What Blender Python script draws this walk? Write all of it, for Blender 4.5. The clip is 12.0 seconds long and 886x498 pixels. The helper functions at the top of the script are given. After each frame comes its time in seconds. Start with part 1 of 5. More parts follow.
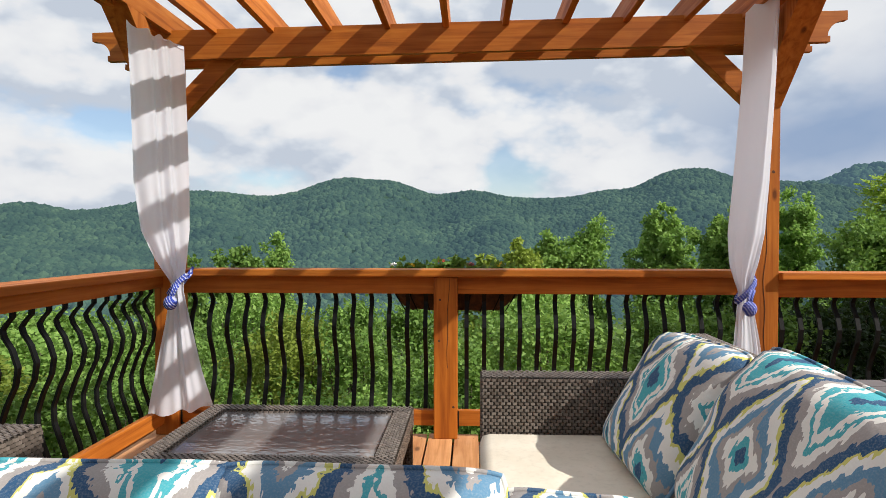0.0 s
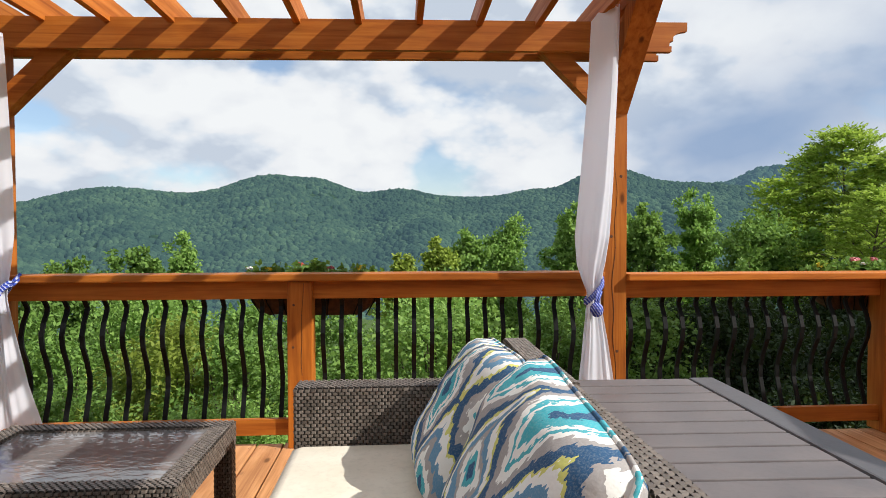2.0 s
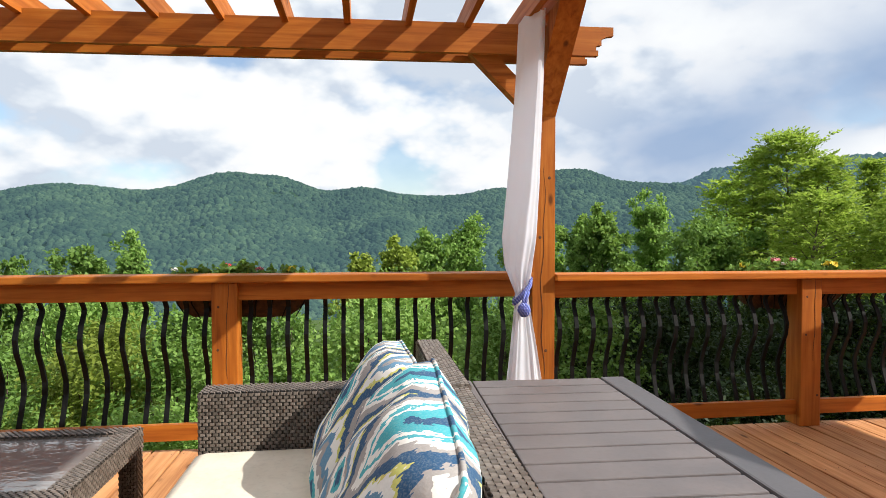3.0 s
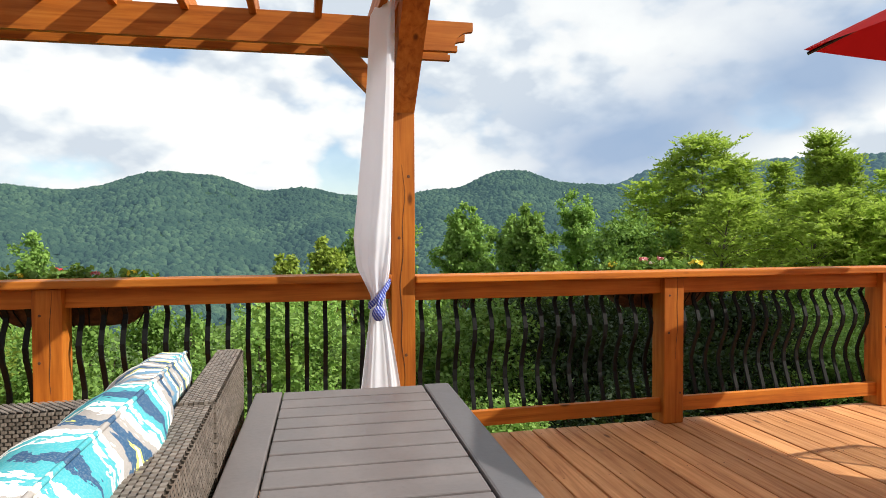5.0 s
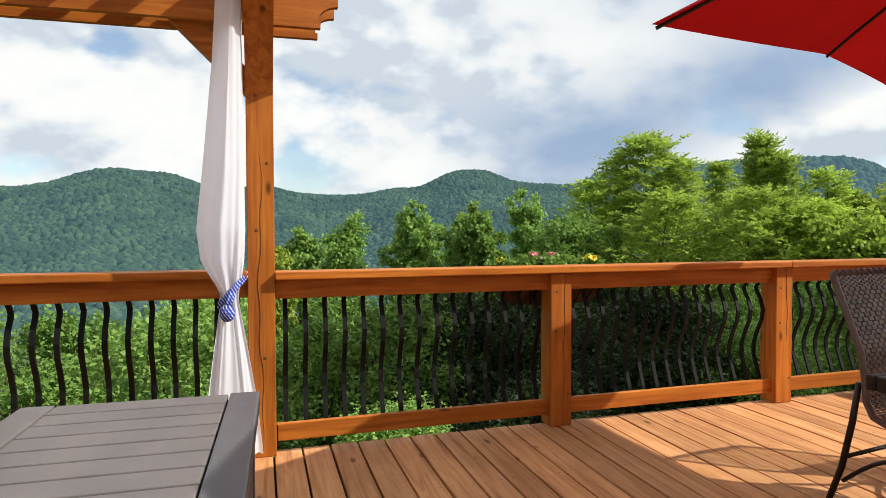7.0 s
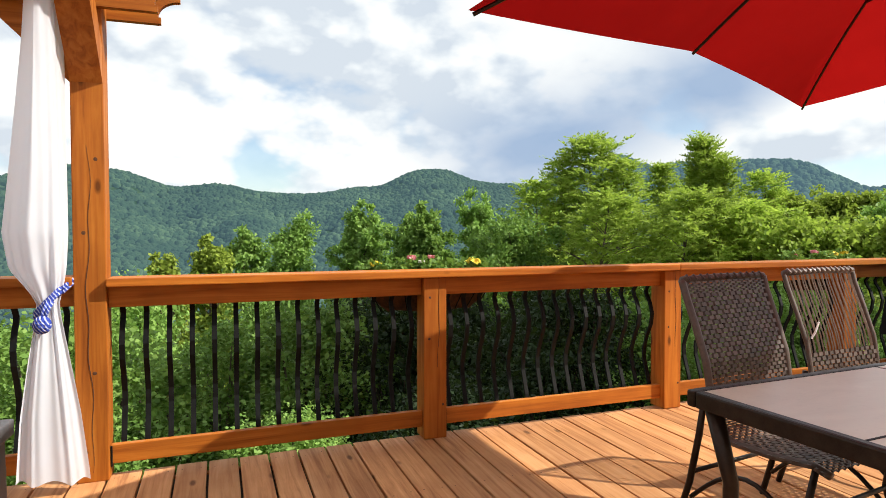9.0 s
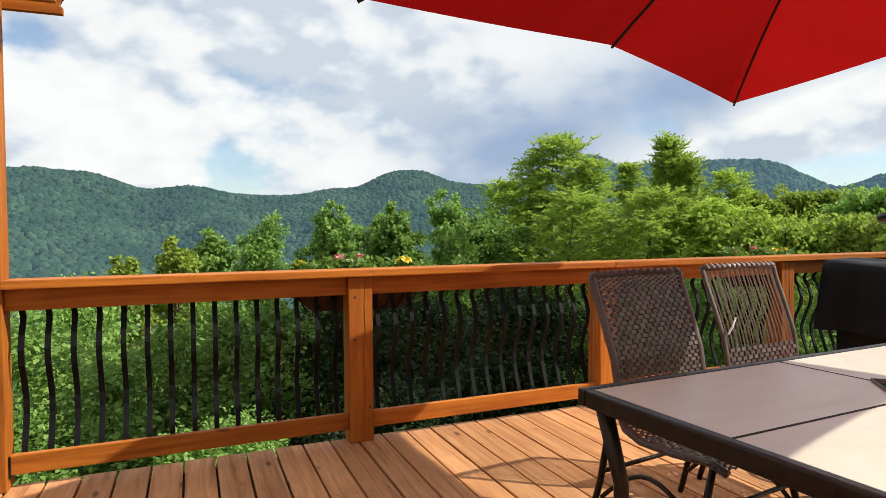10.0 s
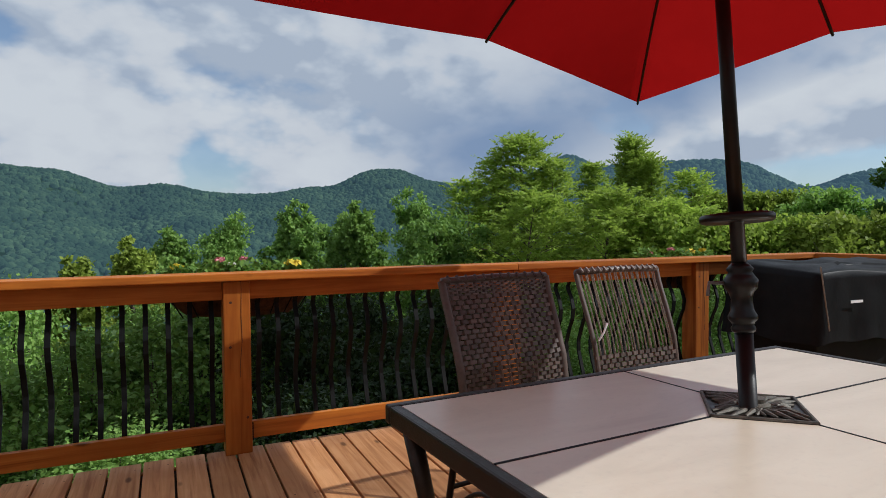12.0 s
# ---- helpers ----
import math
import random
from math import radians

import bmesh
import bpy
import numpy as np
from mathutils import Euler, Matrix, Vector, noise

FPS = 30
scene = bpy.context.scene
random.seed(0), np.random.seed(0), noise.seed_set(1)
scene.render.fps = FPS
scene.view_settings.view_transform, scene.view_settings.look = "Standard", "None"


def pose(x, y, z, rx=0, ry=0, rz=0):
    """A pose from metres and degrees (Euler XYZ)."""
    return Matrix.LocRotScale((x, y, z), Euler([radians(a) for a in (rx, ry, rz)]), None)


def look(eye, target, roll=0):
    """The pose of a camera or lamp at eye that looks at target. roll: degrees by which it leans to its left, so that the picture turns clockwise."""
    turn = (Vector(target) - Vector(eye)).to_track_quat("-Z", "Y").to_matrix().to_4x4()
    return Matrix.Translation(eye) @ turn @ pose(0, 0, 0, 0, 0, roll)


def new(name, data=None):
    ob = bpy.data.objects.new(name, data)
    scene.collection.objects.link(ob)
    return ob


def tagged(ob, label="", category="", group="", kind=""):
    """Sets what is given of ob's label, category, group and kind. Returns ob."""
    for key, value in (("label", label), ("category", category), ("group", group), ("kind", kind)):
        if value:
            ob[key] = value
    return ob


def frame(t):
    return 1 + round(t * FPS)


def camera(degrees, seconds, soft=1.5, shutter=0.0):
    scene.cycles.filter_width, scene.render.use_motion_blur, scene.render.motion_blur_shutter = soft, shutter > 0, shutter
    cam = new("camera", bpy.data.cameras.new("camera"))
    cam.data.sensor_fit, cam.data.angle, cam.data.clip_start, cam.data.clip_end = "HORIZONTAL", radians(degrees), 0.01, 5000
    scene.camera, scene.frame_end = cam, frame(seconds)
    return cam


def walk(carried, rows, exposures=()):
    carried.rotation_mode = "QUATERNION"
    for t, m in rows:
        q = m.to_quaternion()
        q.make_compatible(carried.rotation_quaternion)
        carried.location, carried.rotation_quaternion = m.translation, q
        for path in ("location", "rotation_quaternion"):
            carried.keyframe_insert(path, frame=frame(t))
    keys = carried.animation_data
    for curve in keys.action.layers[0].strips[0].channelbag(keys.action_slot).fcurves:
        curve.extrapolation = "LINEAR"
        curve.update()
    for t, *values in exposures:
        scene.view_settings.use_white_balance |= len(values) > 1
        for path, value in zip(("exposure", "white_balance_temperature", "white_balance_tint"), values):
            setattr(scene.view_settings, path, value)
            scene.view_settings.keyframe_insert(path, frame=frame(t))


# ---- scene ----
cam = camera(72.5, 12.0, soft=0.55)
PATH = [
    (0, (2.436, -0.309, 1.285), (2.343, 1.689, 1.243), 0.0),
    (0.5, (2.549, -0.311, 1.305), (2.517, 1.689, 1.256), -0.0),
    (1, (2.64, -0.304, 1.3), (2.685, 1.695, 1.256), -0.0),
    (1.5, (2.755, -0.281, 1.305), (2.858, 1.716, 1.26), -0.1),
    (2, (2.888, -0.249, 1.314), (3.031, 1.745, 1.266), -0.1),
    (2.5, (2.988, -0.255, 1.31), (3.183, 1.735, 1.265), -0.0),
    (3, (3.098, -0.264, 1.326), (3.362, 1.718, 1.274), 0.0),
    (3.5, (3.214, -0.242, 1.315), (3.558, 1.727, 1.264), -0.0),
    (5.5, (3.782, -0.192, 1.326), (4.26, 1.749, 1.276), -0.2),
    (6, (3.915, -0.156, 1.303), (4.429, 1.776, 1.254), -0.1),
    (6.5, (4.088, -0.12, 1.283), (4.632, 1.804, 1.231), -0.1),
    (8.5, (4.69, -0.046, 1.298), (5.372, 1.833, 1.244), -0.2),
    (9, (4.87, -0.065, 1.301), (5.569, 1.808, 1.245), -0.1),
    (9.5, (5.027, -0.088, 1.29), (5.748, 1.777, 1.239), -0.5),
    (10, (5.196, -0.104, 1.28), (5.965, 1.742, 1.227), -0.5),
    (10.5, (5.353, -0.114, 1.28), (6.15, 1.719, 1.225), -0.4),
    (11, (5.501, -0.141, 1.285), (6.312, 1.686, 1.229), -0.5),
    (11.5, (5.628, -0.17, 1.288), (6.453, 1.652, 1.231), -0.5),
    (12, (5.77, -0.192, 1.292), (6.607, 1.624, 1.235), -0.5),
]
EXPOSURES = [(0, -0.06, 6350, 10), (1.0, -0.10, 6250, 9), (1.5, -0.04, 6250, 9), (2.5, 0.08, 6300, 9), (3.5, 0.29, 6450, 9), (5.5, 0.20, 6500, 7), (6.5, 0.12, 6450, 7),
             (8.5, 0.30, 6550, 7), (9.0, 0.30, 6550, 7), (9.5, 0.25, 6550, 7), (10.5, -0.04, 6200, 8), (11.0, -0.22, 6050, 8), (12.0, -0.56, 5800, 8)]
walk(cam, [(t, look(eye, target, roll)) for t, eye, target, roll in PATH], EXPOSURES)

# ---- world, sun, exposure ----
SUN_WAY = Vector((1.08, -0.50, 1.0)).normalized()
SUN_EL = math.asin(SUN_WAY.z)
SUN_AZ = math.atan2(SUN_WAY.x, SUN_WAY.y)


def make_world():
    w = bpy.data.worlds.new("sky")
    scene.world = w
    w.use_nodes = True
    nt = w.node_tree
    nt.nodes.clear()
    N, L = nt.nodes.new, nt.links.new
    out = N("ShaderNodeOutputWorld")
    sky = N("ShaderNodeTexSky")
    sky.sky_type = "NISHITA"
    sky.sun_disc = False
    sky.sun_elevation = SUN_EL
    sky.sun_rotation = SUN_AZ
    sky.air_density, sky.dust_density, sky.ozone_density = 1.0, 0.6, 2.0
    bg1 = N("ShaderNodeBackground")
    bg1.inputs[1].default_value = 0.14
    L(sky.outputs[0], bg1.inputs[0])
    tc = N("ShaderNodeTexCoord")
    sep = N("ShaderNodeSeparateXYZ")
    L(tc.outputs["Generated"], sep.inputs[0])

    def math_node(op, a, b=None, clamp=False):
        m = N("ShaderNodeMath")
        m.operation, m.use_clamp = op, clamp
        for i, v in enumerate((a, b)):
            if v is None:
                continue
            if isinstance(v, (int, float)):
                m.inputs[i].default_value = v
            else:
                L(v, m.inputs[i])
        return m.outputs[0]

    # heaped clouds: noise on the sky's dome, drawn wider than high; tops catch the light, bases are grey
    com = N("ShaderNodeCombineXYZ")
    L(sep.outputs[0], com.inputs[0])
    L(sep.outputs[1], com.inputs[1])
    L(math_node("MULTIPLY", sep.outputs[2], 1.7), com.inputs[2])

    def noise_node(scale, detail, rough, off, dist=0.0):
        mp = N("ShaderNodeMapping")
        mp.inputs["Location"].default_value = off
        L(com.outputs[0], mp.inputs[0])
        n = N("ShaderNodeTexNoise")
        n.inputs["Scale"].default_value = scale
        n.inputs["Detail"].default_value = detail
        n.inputs["Roughness"].default_value = rough
        n.inputs["Distortion"].default_value = dist
        L(mp.outputs[0], n.inputs[0])
        return n.outputs[0]

    def ramp(fac, stops):
        r = N("ShaderNodeValToRGB")
        r.color_ramp.elements.remove(r.color_ramp.elements[1])
        for i, (p, c) in enumerate(stops):
            e = r.color_ramp.elements[0] if i == 0 else r.color_ramp.elements.new(p)
            e.position, e.color = p, (*c, 1)
        L(fac, r.inputs[0])
        return r.outputs[0]

    def billow(off, detail):
        mp = N("ShaderNodeMapping")
        mp.inputs["Location"].default_value = off
        L(com.outputs[0], mp.inputs[0])
        v = N("ShaderNodeTexVoronoi")
        v.feature = "SMOOTH_F1"
        v.normalize = True
        v.inputs["Scale"].default_value = 6.5
        v.inputs["Detail"].default_value = detail
        v.inputs["Roughness"].default_value = 0.55
        v.inputs["Lacunarity"].default_value = 2.3
        v.inputs["Smoothness"].default_value = 0.35
        L(mp.outputs[0], v.inputs[0])
        return v.outputs["Distance"]

    def heap(off, detail):
        low = noise_node(3.3, 3, 0.5, off)
        puff = billow(off, detail)
        fine = noise_node(17, 5, 0.6, off)
        d = math_node("SUBTRACT", low, math_node("MULTIPLY", math_node("SUBTRACT", puff, 0.35), 0.55))
        return math_node("ADD", d, math_node("MULTIPLY", math_node("SUBTRACT", fine, 0.5), 0.10))

    az = math_node("ARCTAN2", sep.outputs[0], sep.outputs[1])
    el = math_node("ARCSINE", sep.outputs[2])
    wob = math_node("MULTIPLY", math_node("SUBTRACT", noise_node(5.0, 4, 0.55, (2.0, 1.0, 3.0)), 0.5), 0.16)

    def lobe(a, e, wa, we, weight, tilt=0.0):
        """A soft patch of sky at a compass angle and height, in degrees, with a ragged edge."""
        da = math_node("SUBTRACT", math_node("ADD", az, wob), radians(a))
        de = math_node("SUBTRACT", math_node("SUBTRACT", math_node("ADD", el, math_node("MULTIPLY", wob, 0.4)), radians(e)), math_node("MULTIPLY", da, tilt))
        u = math_node("MULTIPLY", da, 1 / radians(wa))
        v = math_node("MULTIPLY", de, 1 / radians(we))
        q = math_node("ADD", math_node("MULTIPLY", u, u), math_node("MULTIPLY", v, v))
        return math_node("MULTIPLY", math_node("EXPONENT", math_node("MULTIPLY", q, -1.0)), weight)

    def total(lobes):
        t = lobe(*lobes[0])
        for q in lobes[1:]:
            t = math_node("ADD", t, lobe(*q))
        return t

    # heaps of cumulus with a few blue gaps between them
    gaps = total([(-12.5, 15, 2.2, 3.5, -0.15), (-33, 8.5, 8, 2.2, -0.15), (3, 6, 2.5, 2.2, -0.13), (-17, 5.5, 5, 1.4, -0.10), (12, 13.5, 4, 0.9, -0.09),
                  (58, 4.9, 11, 1.7, -0.20, 0.08), (-4, 14, 8, 7, 0.12), (15, 8.5, 5, 3, 0.10), (-24, 15, 7, 6, 0.12), (-36, 16, 5, 5, 0.10), (-36, 4, 8, 1.6, 0.12), (7, 17, 5, 4.5, 0.24), (22, 17, 8, 5, 0.10)])
    OFF = Vector((0.95, 2.6, 0.4))
    n1 = heap(OFF, 3.0)
    n1up = heap(OFF + Vector((0.02, -0.012, 0.055)), 2.0)
    mask = ramp(math_node("ADD", n1, gaps), [(0.34, (0.22,) * 3), (0.41, (0.80,) * 3), (0.46, (1, 1, 1))])
    lift = math_node("ADD", math_node("MULTIPLY", math_node("SUBTRACT", n1, n1up), 2.8), 0.5)
    tone = ramp(lift, [(0.26, (0.66, 0.72, 0.81)), (0.43, (0.84, 0.88, 0.93)), (0.55, (0.97, 0.97, 0.975)), (0.8, (1.04, 1.035, 1.02))])
    # a rain-grey bank of cloud over the hills to the north-east, with a bright strip of clear sky under it
    n3 = noise_node(2.6, 5, 0.55, (1.0, 5.0, 0.0), 0.3)
    bank = math_node("ADD", total([(29, 7.5, 9, 4.0, 0.95), (46, 13.0, 14, 4.2, 0.95, 0.18), (40, 22, 16, 6, 0.40)]), lobe(58, 8.6, 9, 2.4, -1.8, 0.18))
    lob = math_node("MULTIPLY", math_node("MAXIMUM", bank, 0.0), math_node("ADD", math_node("MULTIPLY", n3, 1.3), 0.35), True)
    mixc = N("ShaderNodeMix")
    mixc.data_type = "RGBA"
    L(math_node("MULTIPLY", lob, 0.92), mixc.inputs[0])
    L(tone, mixc.inputs[6])
    mixc.inputs[7].default_value = (0.32, 0.44, 0.65, 1)
    bg2 = N("ShaderNodeBackground")
    bg2.inputs[1].default_value = 0.88
    L(mixc.outputs[2], bg2.inputs[0])
    mx = N("ShaderNodeMixShader")
    cover = math_node("MAXIMUM", math_node("MAXIMUM", mask, lob), lobe(59, 9.4, 9, 1.4, 1.0, 0.18))
    L(cover, mx.inputs[0])
    L(bg1.outputs[0], mx.inputs[1])
    L(bg2.outputs[0], mx.inputs[2])
    L(mx.outputs[0], out.inputs[0])


make_world()
sun = new("sun", bpy.data.lights.new("sun", "SUN"))
sun.data.energy, sun.data.angle, sun.data.color = 5.8, radians(0.53), (1.0, 0.94, 0.85)
sun.matrix_world = look((30, -20, 30), Vector((30, -20, 30)) - SUN_WAY)


# ---- materials ----
class Nodes:
    """A small wrapper for building a node material."""

    def __init__(self, name):
        self.m = bpy.data.materials.new(name)
        self.m.use_nodes = True
        self.nt = self.m.node_tree
        self.bsdf = self.nt.nodes["Principled BSDF"]
        self.out = self.nt.nodes["Material Output"]
        self.tc = self.add("ShaderNodeTexCoord")
        self.pos = self.tc.outputs["Object"]

    def add(self, kind):
        return self.nt.nodes.new(kind)

    def link(self, a, b):
        self.nt.links.new(a, b)

    def put(self, sock, v):
        if isinstance(v, (int, float)):
            sock.default_value = v
        elif isinstance(v, tuple):
            sock.default_value = (*v, 1) if len(v) == 3 and sock.type == "RGBA" else v
        else:
            self.link(v, sock)

    def mapping(self, scale, vec=None, loc=(0, 0, 0), rot=(0, 0, 0)):
        mp = self.add("ShaderNodeMapping")
        mp.inputs["Scale"].default_value = scale
        mp.inputs["Location"].default_value = loc
        mp.inputs["Rotation"].default_value = rot
        self.link(vec or self.pos, mp.inputs[0])
        return mp.outputs[0]

    def noise(self, scale, detail=4, rough=0.55, vec=None, dist=0.0):
        n = self.add("ShaderNodeTexNoise")
        n.inputs["Scale"].default_value, n.inputs["Detail"].default_value = scale, detail
        n.inputs["Roughness"].default_value, n.inputs["Distortion"].default_value = rough, dist
        self.link(vec or self.pos, n.inputs[0])
        return n.outputs[0]

    def voronoi(self, scale, vec=None, feature="F1", out="Distance"):
        n = self.add("ShaderNodeTexVoronoi")
        n.feature = feature
        n.inputs["Scale"].default_value = scale
        self.link(vec or self.pos, n.inputs[0])
        return n.outputs[out]

    def ramp(self, fac, stops, const=False):
        r = self.add("ShaderNodeValToRGB")
        r.color_ramp.interpolation = "CONSTANT" if const else "LINEAR"
        r.color_ramp.elements.remove(r.color_ramp.elements[1])
        for i, (p, c) in enumerate(stops):
            e = r.color_ramp.elements[0] if i == 0 else r.color_ramp.elements.new(p)
            c = (c, c, c) if isinstance(c, (int, float)) else c
            e.position, e.color = p, (*c, 1)
        self.link(fac, r.inputs[0])
        return r.outputs[0]

    def mix(self, fac, a, b, mode="MIX"):
        m = self.add("ShaderNodeMix")
        m.data_type, m.blend_type = "RGBA", mode
        self.put(m.inputs[0], fac)
        self.put(m.inputs[6], a)
        self.put(m.inputs[7], b)
        return m.outputs[2]

    def math(self, op, a, b=0.0):
        m = self.add("ShaderNodeMath")
        m.operation = op
        self.put(m.inputs[0], a)
        self.put(m.inputs[1], b)
        return m.outputs[0]

    def random(self):
        return self.add("ShaderNodeObjectInfo").outputs["Random"]

    def island(self):
        return self.add("ShaderNodeNewGeometry").outputs["Random Per Island"]

    def bump(self, height, strength, dist=0.01):
        b = self.add("ShaderNodeBump")
        b.inputs["Strength"].default_value, b.inputs["Distance"].default_value = strength, dist
        self.link(height, b.inputs["Height"])
        self.link(b.outputs[0], self.bsdf.inputs["Normal"])

    def done(self, color, rough=0.6, metal=0.0, spec=None):
        self.put(self.bsdf.inputs["Base Color"], color)
        self.put(self.bsdf.inputs["Roughness"], rough)
        self.bsdf.inputs["Metallic"].default_value = metal
        if spec is not None:
            self.bsdf.inputs["Specular IOR Level"].default_value = spec
        return self.m


def wood(name, dark, mid, light, axis, rough=0.55, scale=1.0):
    """Stained softwood with grain along one axis, knots and a tone of its own for each board."""
    n = Nodes(name)
    s = [26.0 * scale] * 3
    s[axis] = 1.3 * scale
    rnd = n.random()
    shift = n.add("ShaderNodeVectorMath")
    shift.operation = "ADD"
    com = n.add("ShaderNodeCombineXYZ")
    for i in range(3):
        n.link(n.math("MULTIPLY", rnd, 17.0 + 9 * i), com.inputs[i])
    n.link(n.pos, shift.inputs[0])
    n.link(com.outputs[0], shift.inputs[1])
    v = shift.outputs[0]
    grain = n.noise(1.0, 6, 0.6, n.mapping(s, v), 0.6)
    blotch = n.noise(2.2, 4, 0.6, v)
    col = n.ramp(grain, [(0.30, dark), (0.50, mid), (0.72, light)])
    col = n.mix(n.ramp(blotch, [(0.42, 0.0), (0.75, 0.55)]), col, dark)
    ks = [5.5] * 3
    ks[axis] = 2.2
    knot = n.voronoi(1.0, n.mapping(ks, v))
    col = n.mix(n.ramp(knot, [(0.05, 0.85), (0.11, 0.0)]), col, tuple(c * 0.35 for c in dark))
    tone = n.ramp(rnd, [(0.0, 0.80), (1.0, 1.15)])
    col = n.mix(1.0, col, tone, "MULTIPLY")
    n.bump(grain, 0.25, 0.004)
    return n.done(col, n.ramp(grain, [(0.3, rough + 0.12), (0.7, rough - 0.08)]), 0, 0.22)


CEDAR = ((0.25, 0.066, 0.008), (0.43, 0.130, 0.015), (0.55, 0.198, 0.028))
DECKC = ((0.33, 0.138, 0.055), (0.54, 0.260, 0.105), (0.66, 0.350, 0.160))
M_WX = wood("stained_cedar_x", *CEDAR, 0)
M_WY = wood("stained_cedar_y", *CEDAR, 1)
M_WZ = wood("stained_cedar_z", *CEDAR, 2)
M_DECK = wood("deck_plank", *DECKC, 1, 0.62)


def plain(name, a, b, scale, rough=0.5, metal=0.0, bump=0.0, spec=None):
    n = Nodes(name)
    f = n.noise(scale, 5, 0.6)
    g = n.noise(scale * 9, 3, 0.6)
    col = n.mix(n.ramp(f, [(0.35, 0.0), (0.65, 1.0)]), a, b)
    col = n.mix(n.ramp(g, [(0.5, 0.0), (0.8, 0.25)]), col, tuple(c * 0.5 for c in a))
    if bump:
        n.bump(g, bump, 0.003)
    return n.done(col, n.ramp(f, [(0.3, max(rough - 0.08, 0.03)), (0.7, rough + 0.08)]), metal, spec)


M_IRON = plain("black_iron", (0.004, 0.0045, 0.0045), (0.009, 0.010, 0.010), 14, 0.55, 0.0, 0.2, 0.15)
M_SLAT = plain("grey_resin_slat", (0.112, 0.098, 0.098), (0.150, 0.132, 0.131), 6, 0.42, 0.0, 0.15)
M_SLATD = plain("dark_grey_resin", (0.075, 0.072, 0.078), (0.100, 0.096, 0.102), 6, 0.42, 0.0, 0.15)
M_SEAT = plain("cream_canvas", (0.66, 0.60, 0.49), (0.74, 0.68, 0.57), 5, 0.85, 0.0, 0.25, 0.1)
M_BRONZE = plain("bronze_metal", (0.022, 0.017, 0.015), (0.040, 0.031, 0.026), 20, 0.38, 0.6, 0.2)
M_PLATE = plain("weathered_bronze_casting", (0.060, 0.055, 0.045), (0.16, 0.145, 0.115), 30, 0.5, 0.4, 0.3)
M_POLE = plain("black_metal_pole", (0.006, 0.0055, 0.0055), (0.012, 0.010, 0.010), 10, 0.36, 0.0, 0.1, 0.3)
M_COVER = plain("black_vinyl_cover", (0.004, 0.004, 0.005), (0.009, 0.009, 0.010), 5, 0.5, 0.0, 0.3, 0.12)
M_SIDING = plain("house_siding", (0.50, 0.46, 0.40), (0.58, 0.54, 0.47), 3, 0.7)
M_CRACK = plain("dark_knot_wood", (0.05, 0.018, 0.006), (0.10, 0.036, 0.012), 60, 0.8)
M_WHITE = plain("white_print", (0.75, 0.75, 0.75), (0.8, 0.8, 0.8), 9, 0.6)
M_COCO = plain("coconut_fibre_liner", (0.045, 0.020, 0.009), (0.13, 0.055, 0.022), 22, 0.9, 0.0, 0.8)
M_SOIL_GAP = plain("soil_and_gap_backing", (0.03, 0.02, 0.012), (0.05, 0.035, 0.02), 30, 0.95)
M_BARK = plain("tree_bark", (0.07, 0.052, 0.036), (0.14, 0.11, 0.08), 9, 0.9, 0.0, 0.9)


def wicker(name, a, b):
    n = Nodes(name)
    r = n.island()
    f = n.noise(60, 3, 0.6)
    col = n.mix(r, a, b)
    col = n.mix(n.ramp(f, [(0.45, 0.0), (0.75, 0.4)]), col, tuple(c * 0.45 for c in a))
    return n.done(col, 0.42, 0, 0.5)


M_WICK = wicker("brown_resin_wicker", (0.098, 0.079, 0.065), (0.205, 0.170, 0.143))
M_WICKD = plain("dark_wicker_core", (0.035, 0.028, 0.022), (0.055, 0.044, 0.035), 20, 0.6)
M_STRAND = wicker("pale_strand", (0.20, 0.17, 0.14), (0.36, 0.32, 0.27))
M_CHAIRW = wicker("dark_chair_wicker", (0.060, 0.043, 0.036), (0.150, 0.116, 0.098))


def tile_mat():
    n = Nodes("porcelain_table_tile")
    f = n.noise(1.6, 6, 0.6, n.mapping((1.0, 3.0, 1.0)), 1.2)
    g = n.noise(40, 3, 0.6)
    col = n.ramp(f, [(0.3, (0.62, 0.54, 0.42)), (0.55, (0.70, 0.62, 0.49)), (0.75, (0.75, 0.67, 0.54))])
    col = n.mix(n.ramp(g, [(0.55, 0.0), (0.8, 0.2)]), col, (0.42, 0.35, 0.29))
    n.bsdf.inputs["IOR"].default_value = 1.7
    return n.done(col, 0.30, 0, 0.6)


M_TILE = tile_mat()


def canvas_red():
    n = Nodes("red_umbrella_canvas")
    f = n.noise(3, 4, 0.55)
    g = n.noise(320, 2, 0.5)
    col = n.mix(n.ramp(f, [(0.35, 0.0), (0.7, 1.0)]), (0.32, 0.005, 0.008), (0.38, 0.008, 0.011))
    n.bump(g, 0.15, 0.001)
    n.done(col, 0.85, 0, 0.1)
    tr = n.add("ShaderNodeBsdfTranslucent")
    tr.inputs[0].default_value = (0.42, 0.008, 0.008, 1)
    mx = n.add("ShaderNodeMixShader")
    mx.inputs[0].default_value = 0.28
    n.link(n.bsdf.outputs[0], mx.inputs[1])
    n.link(tr.outputs[0], mx.inputs[2])
    n.link(mx.outputs[0], n.out.inputs[0])
    return n.m


M_RED = canvas_red()


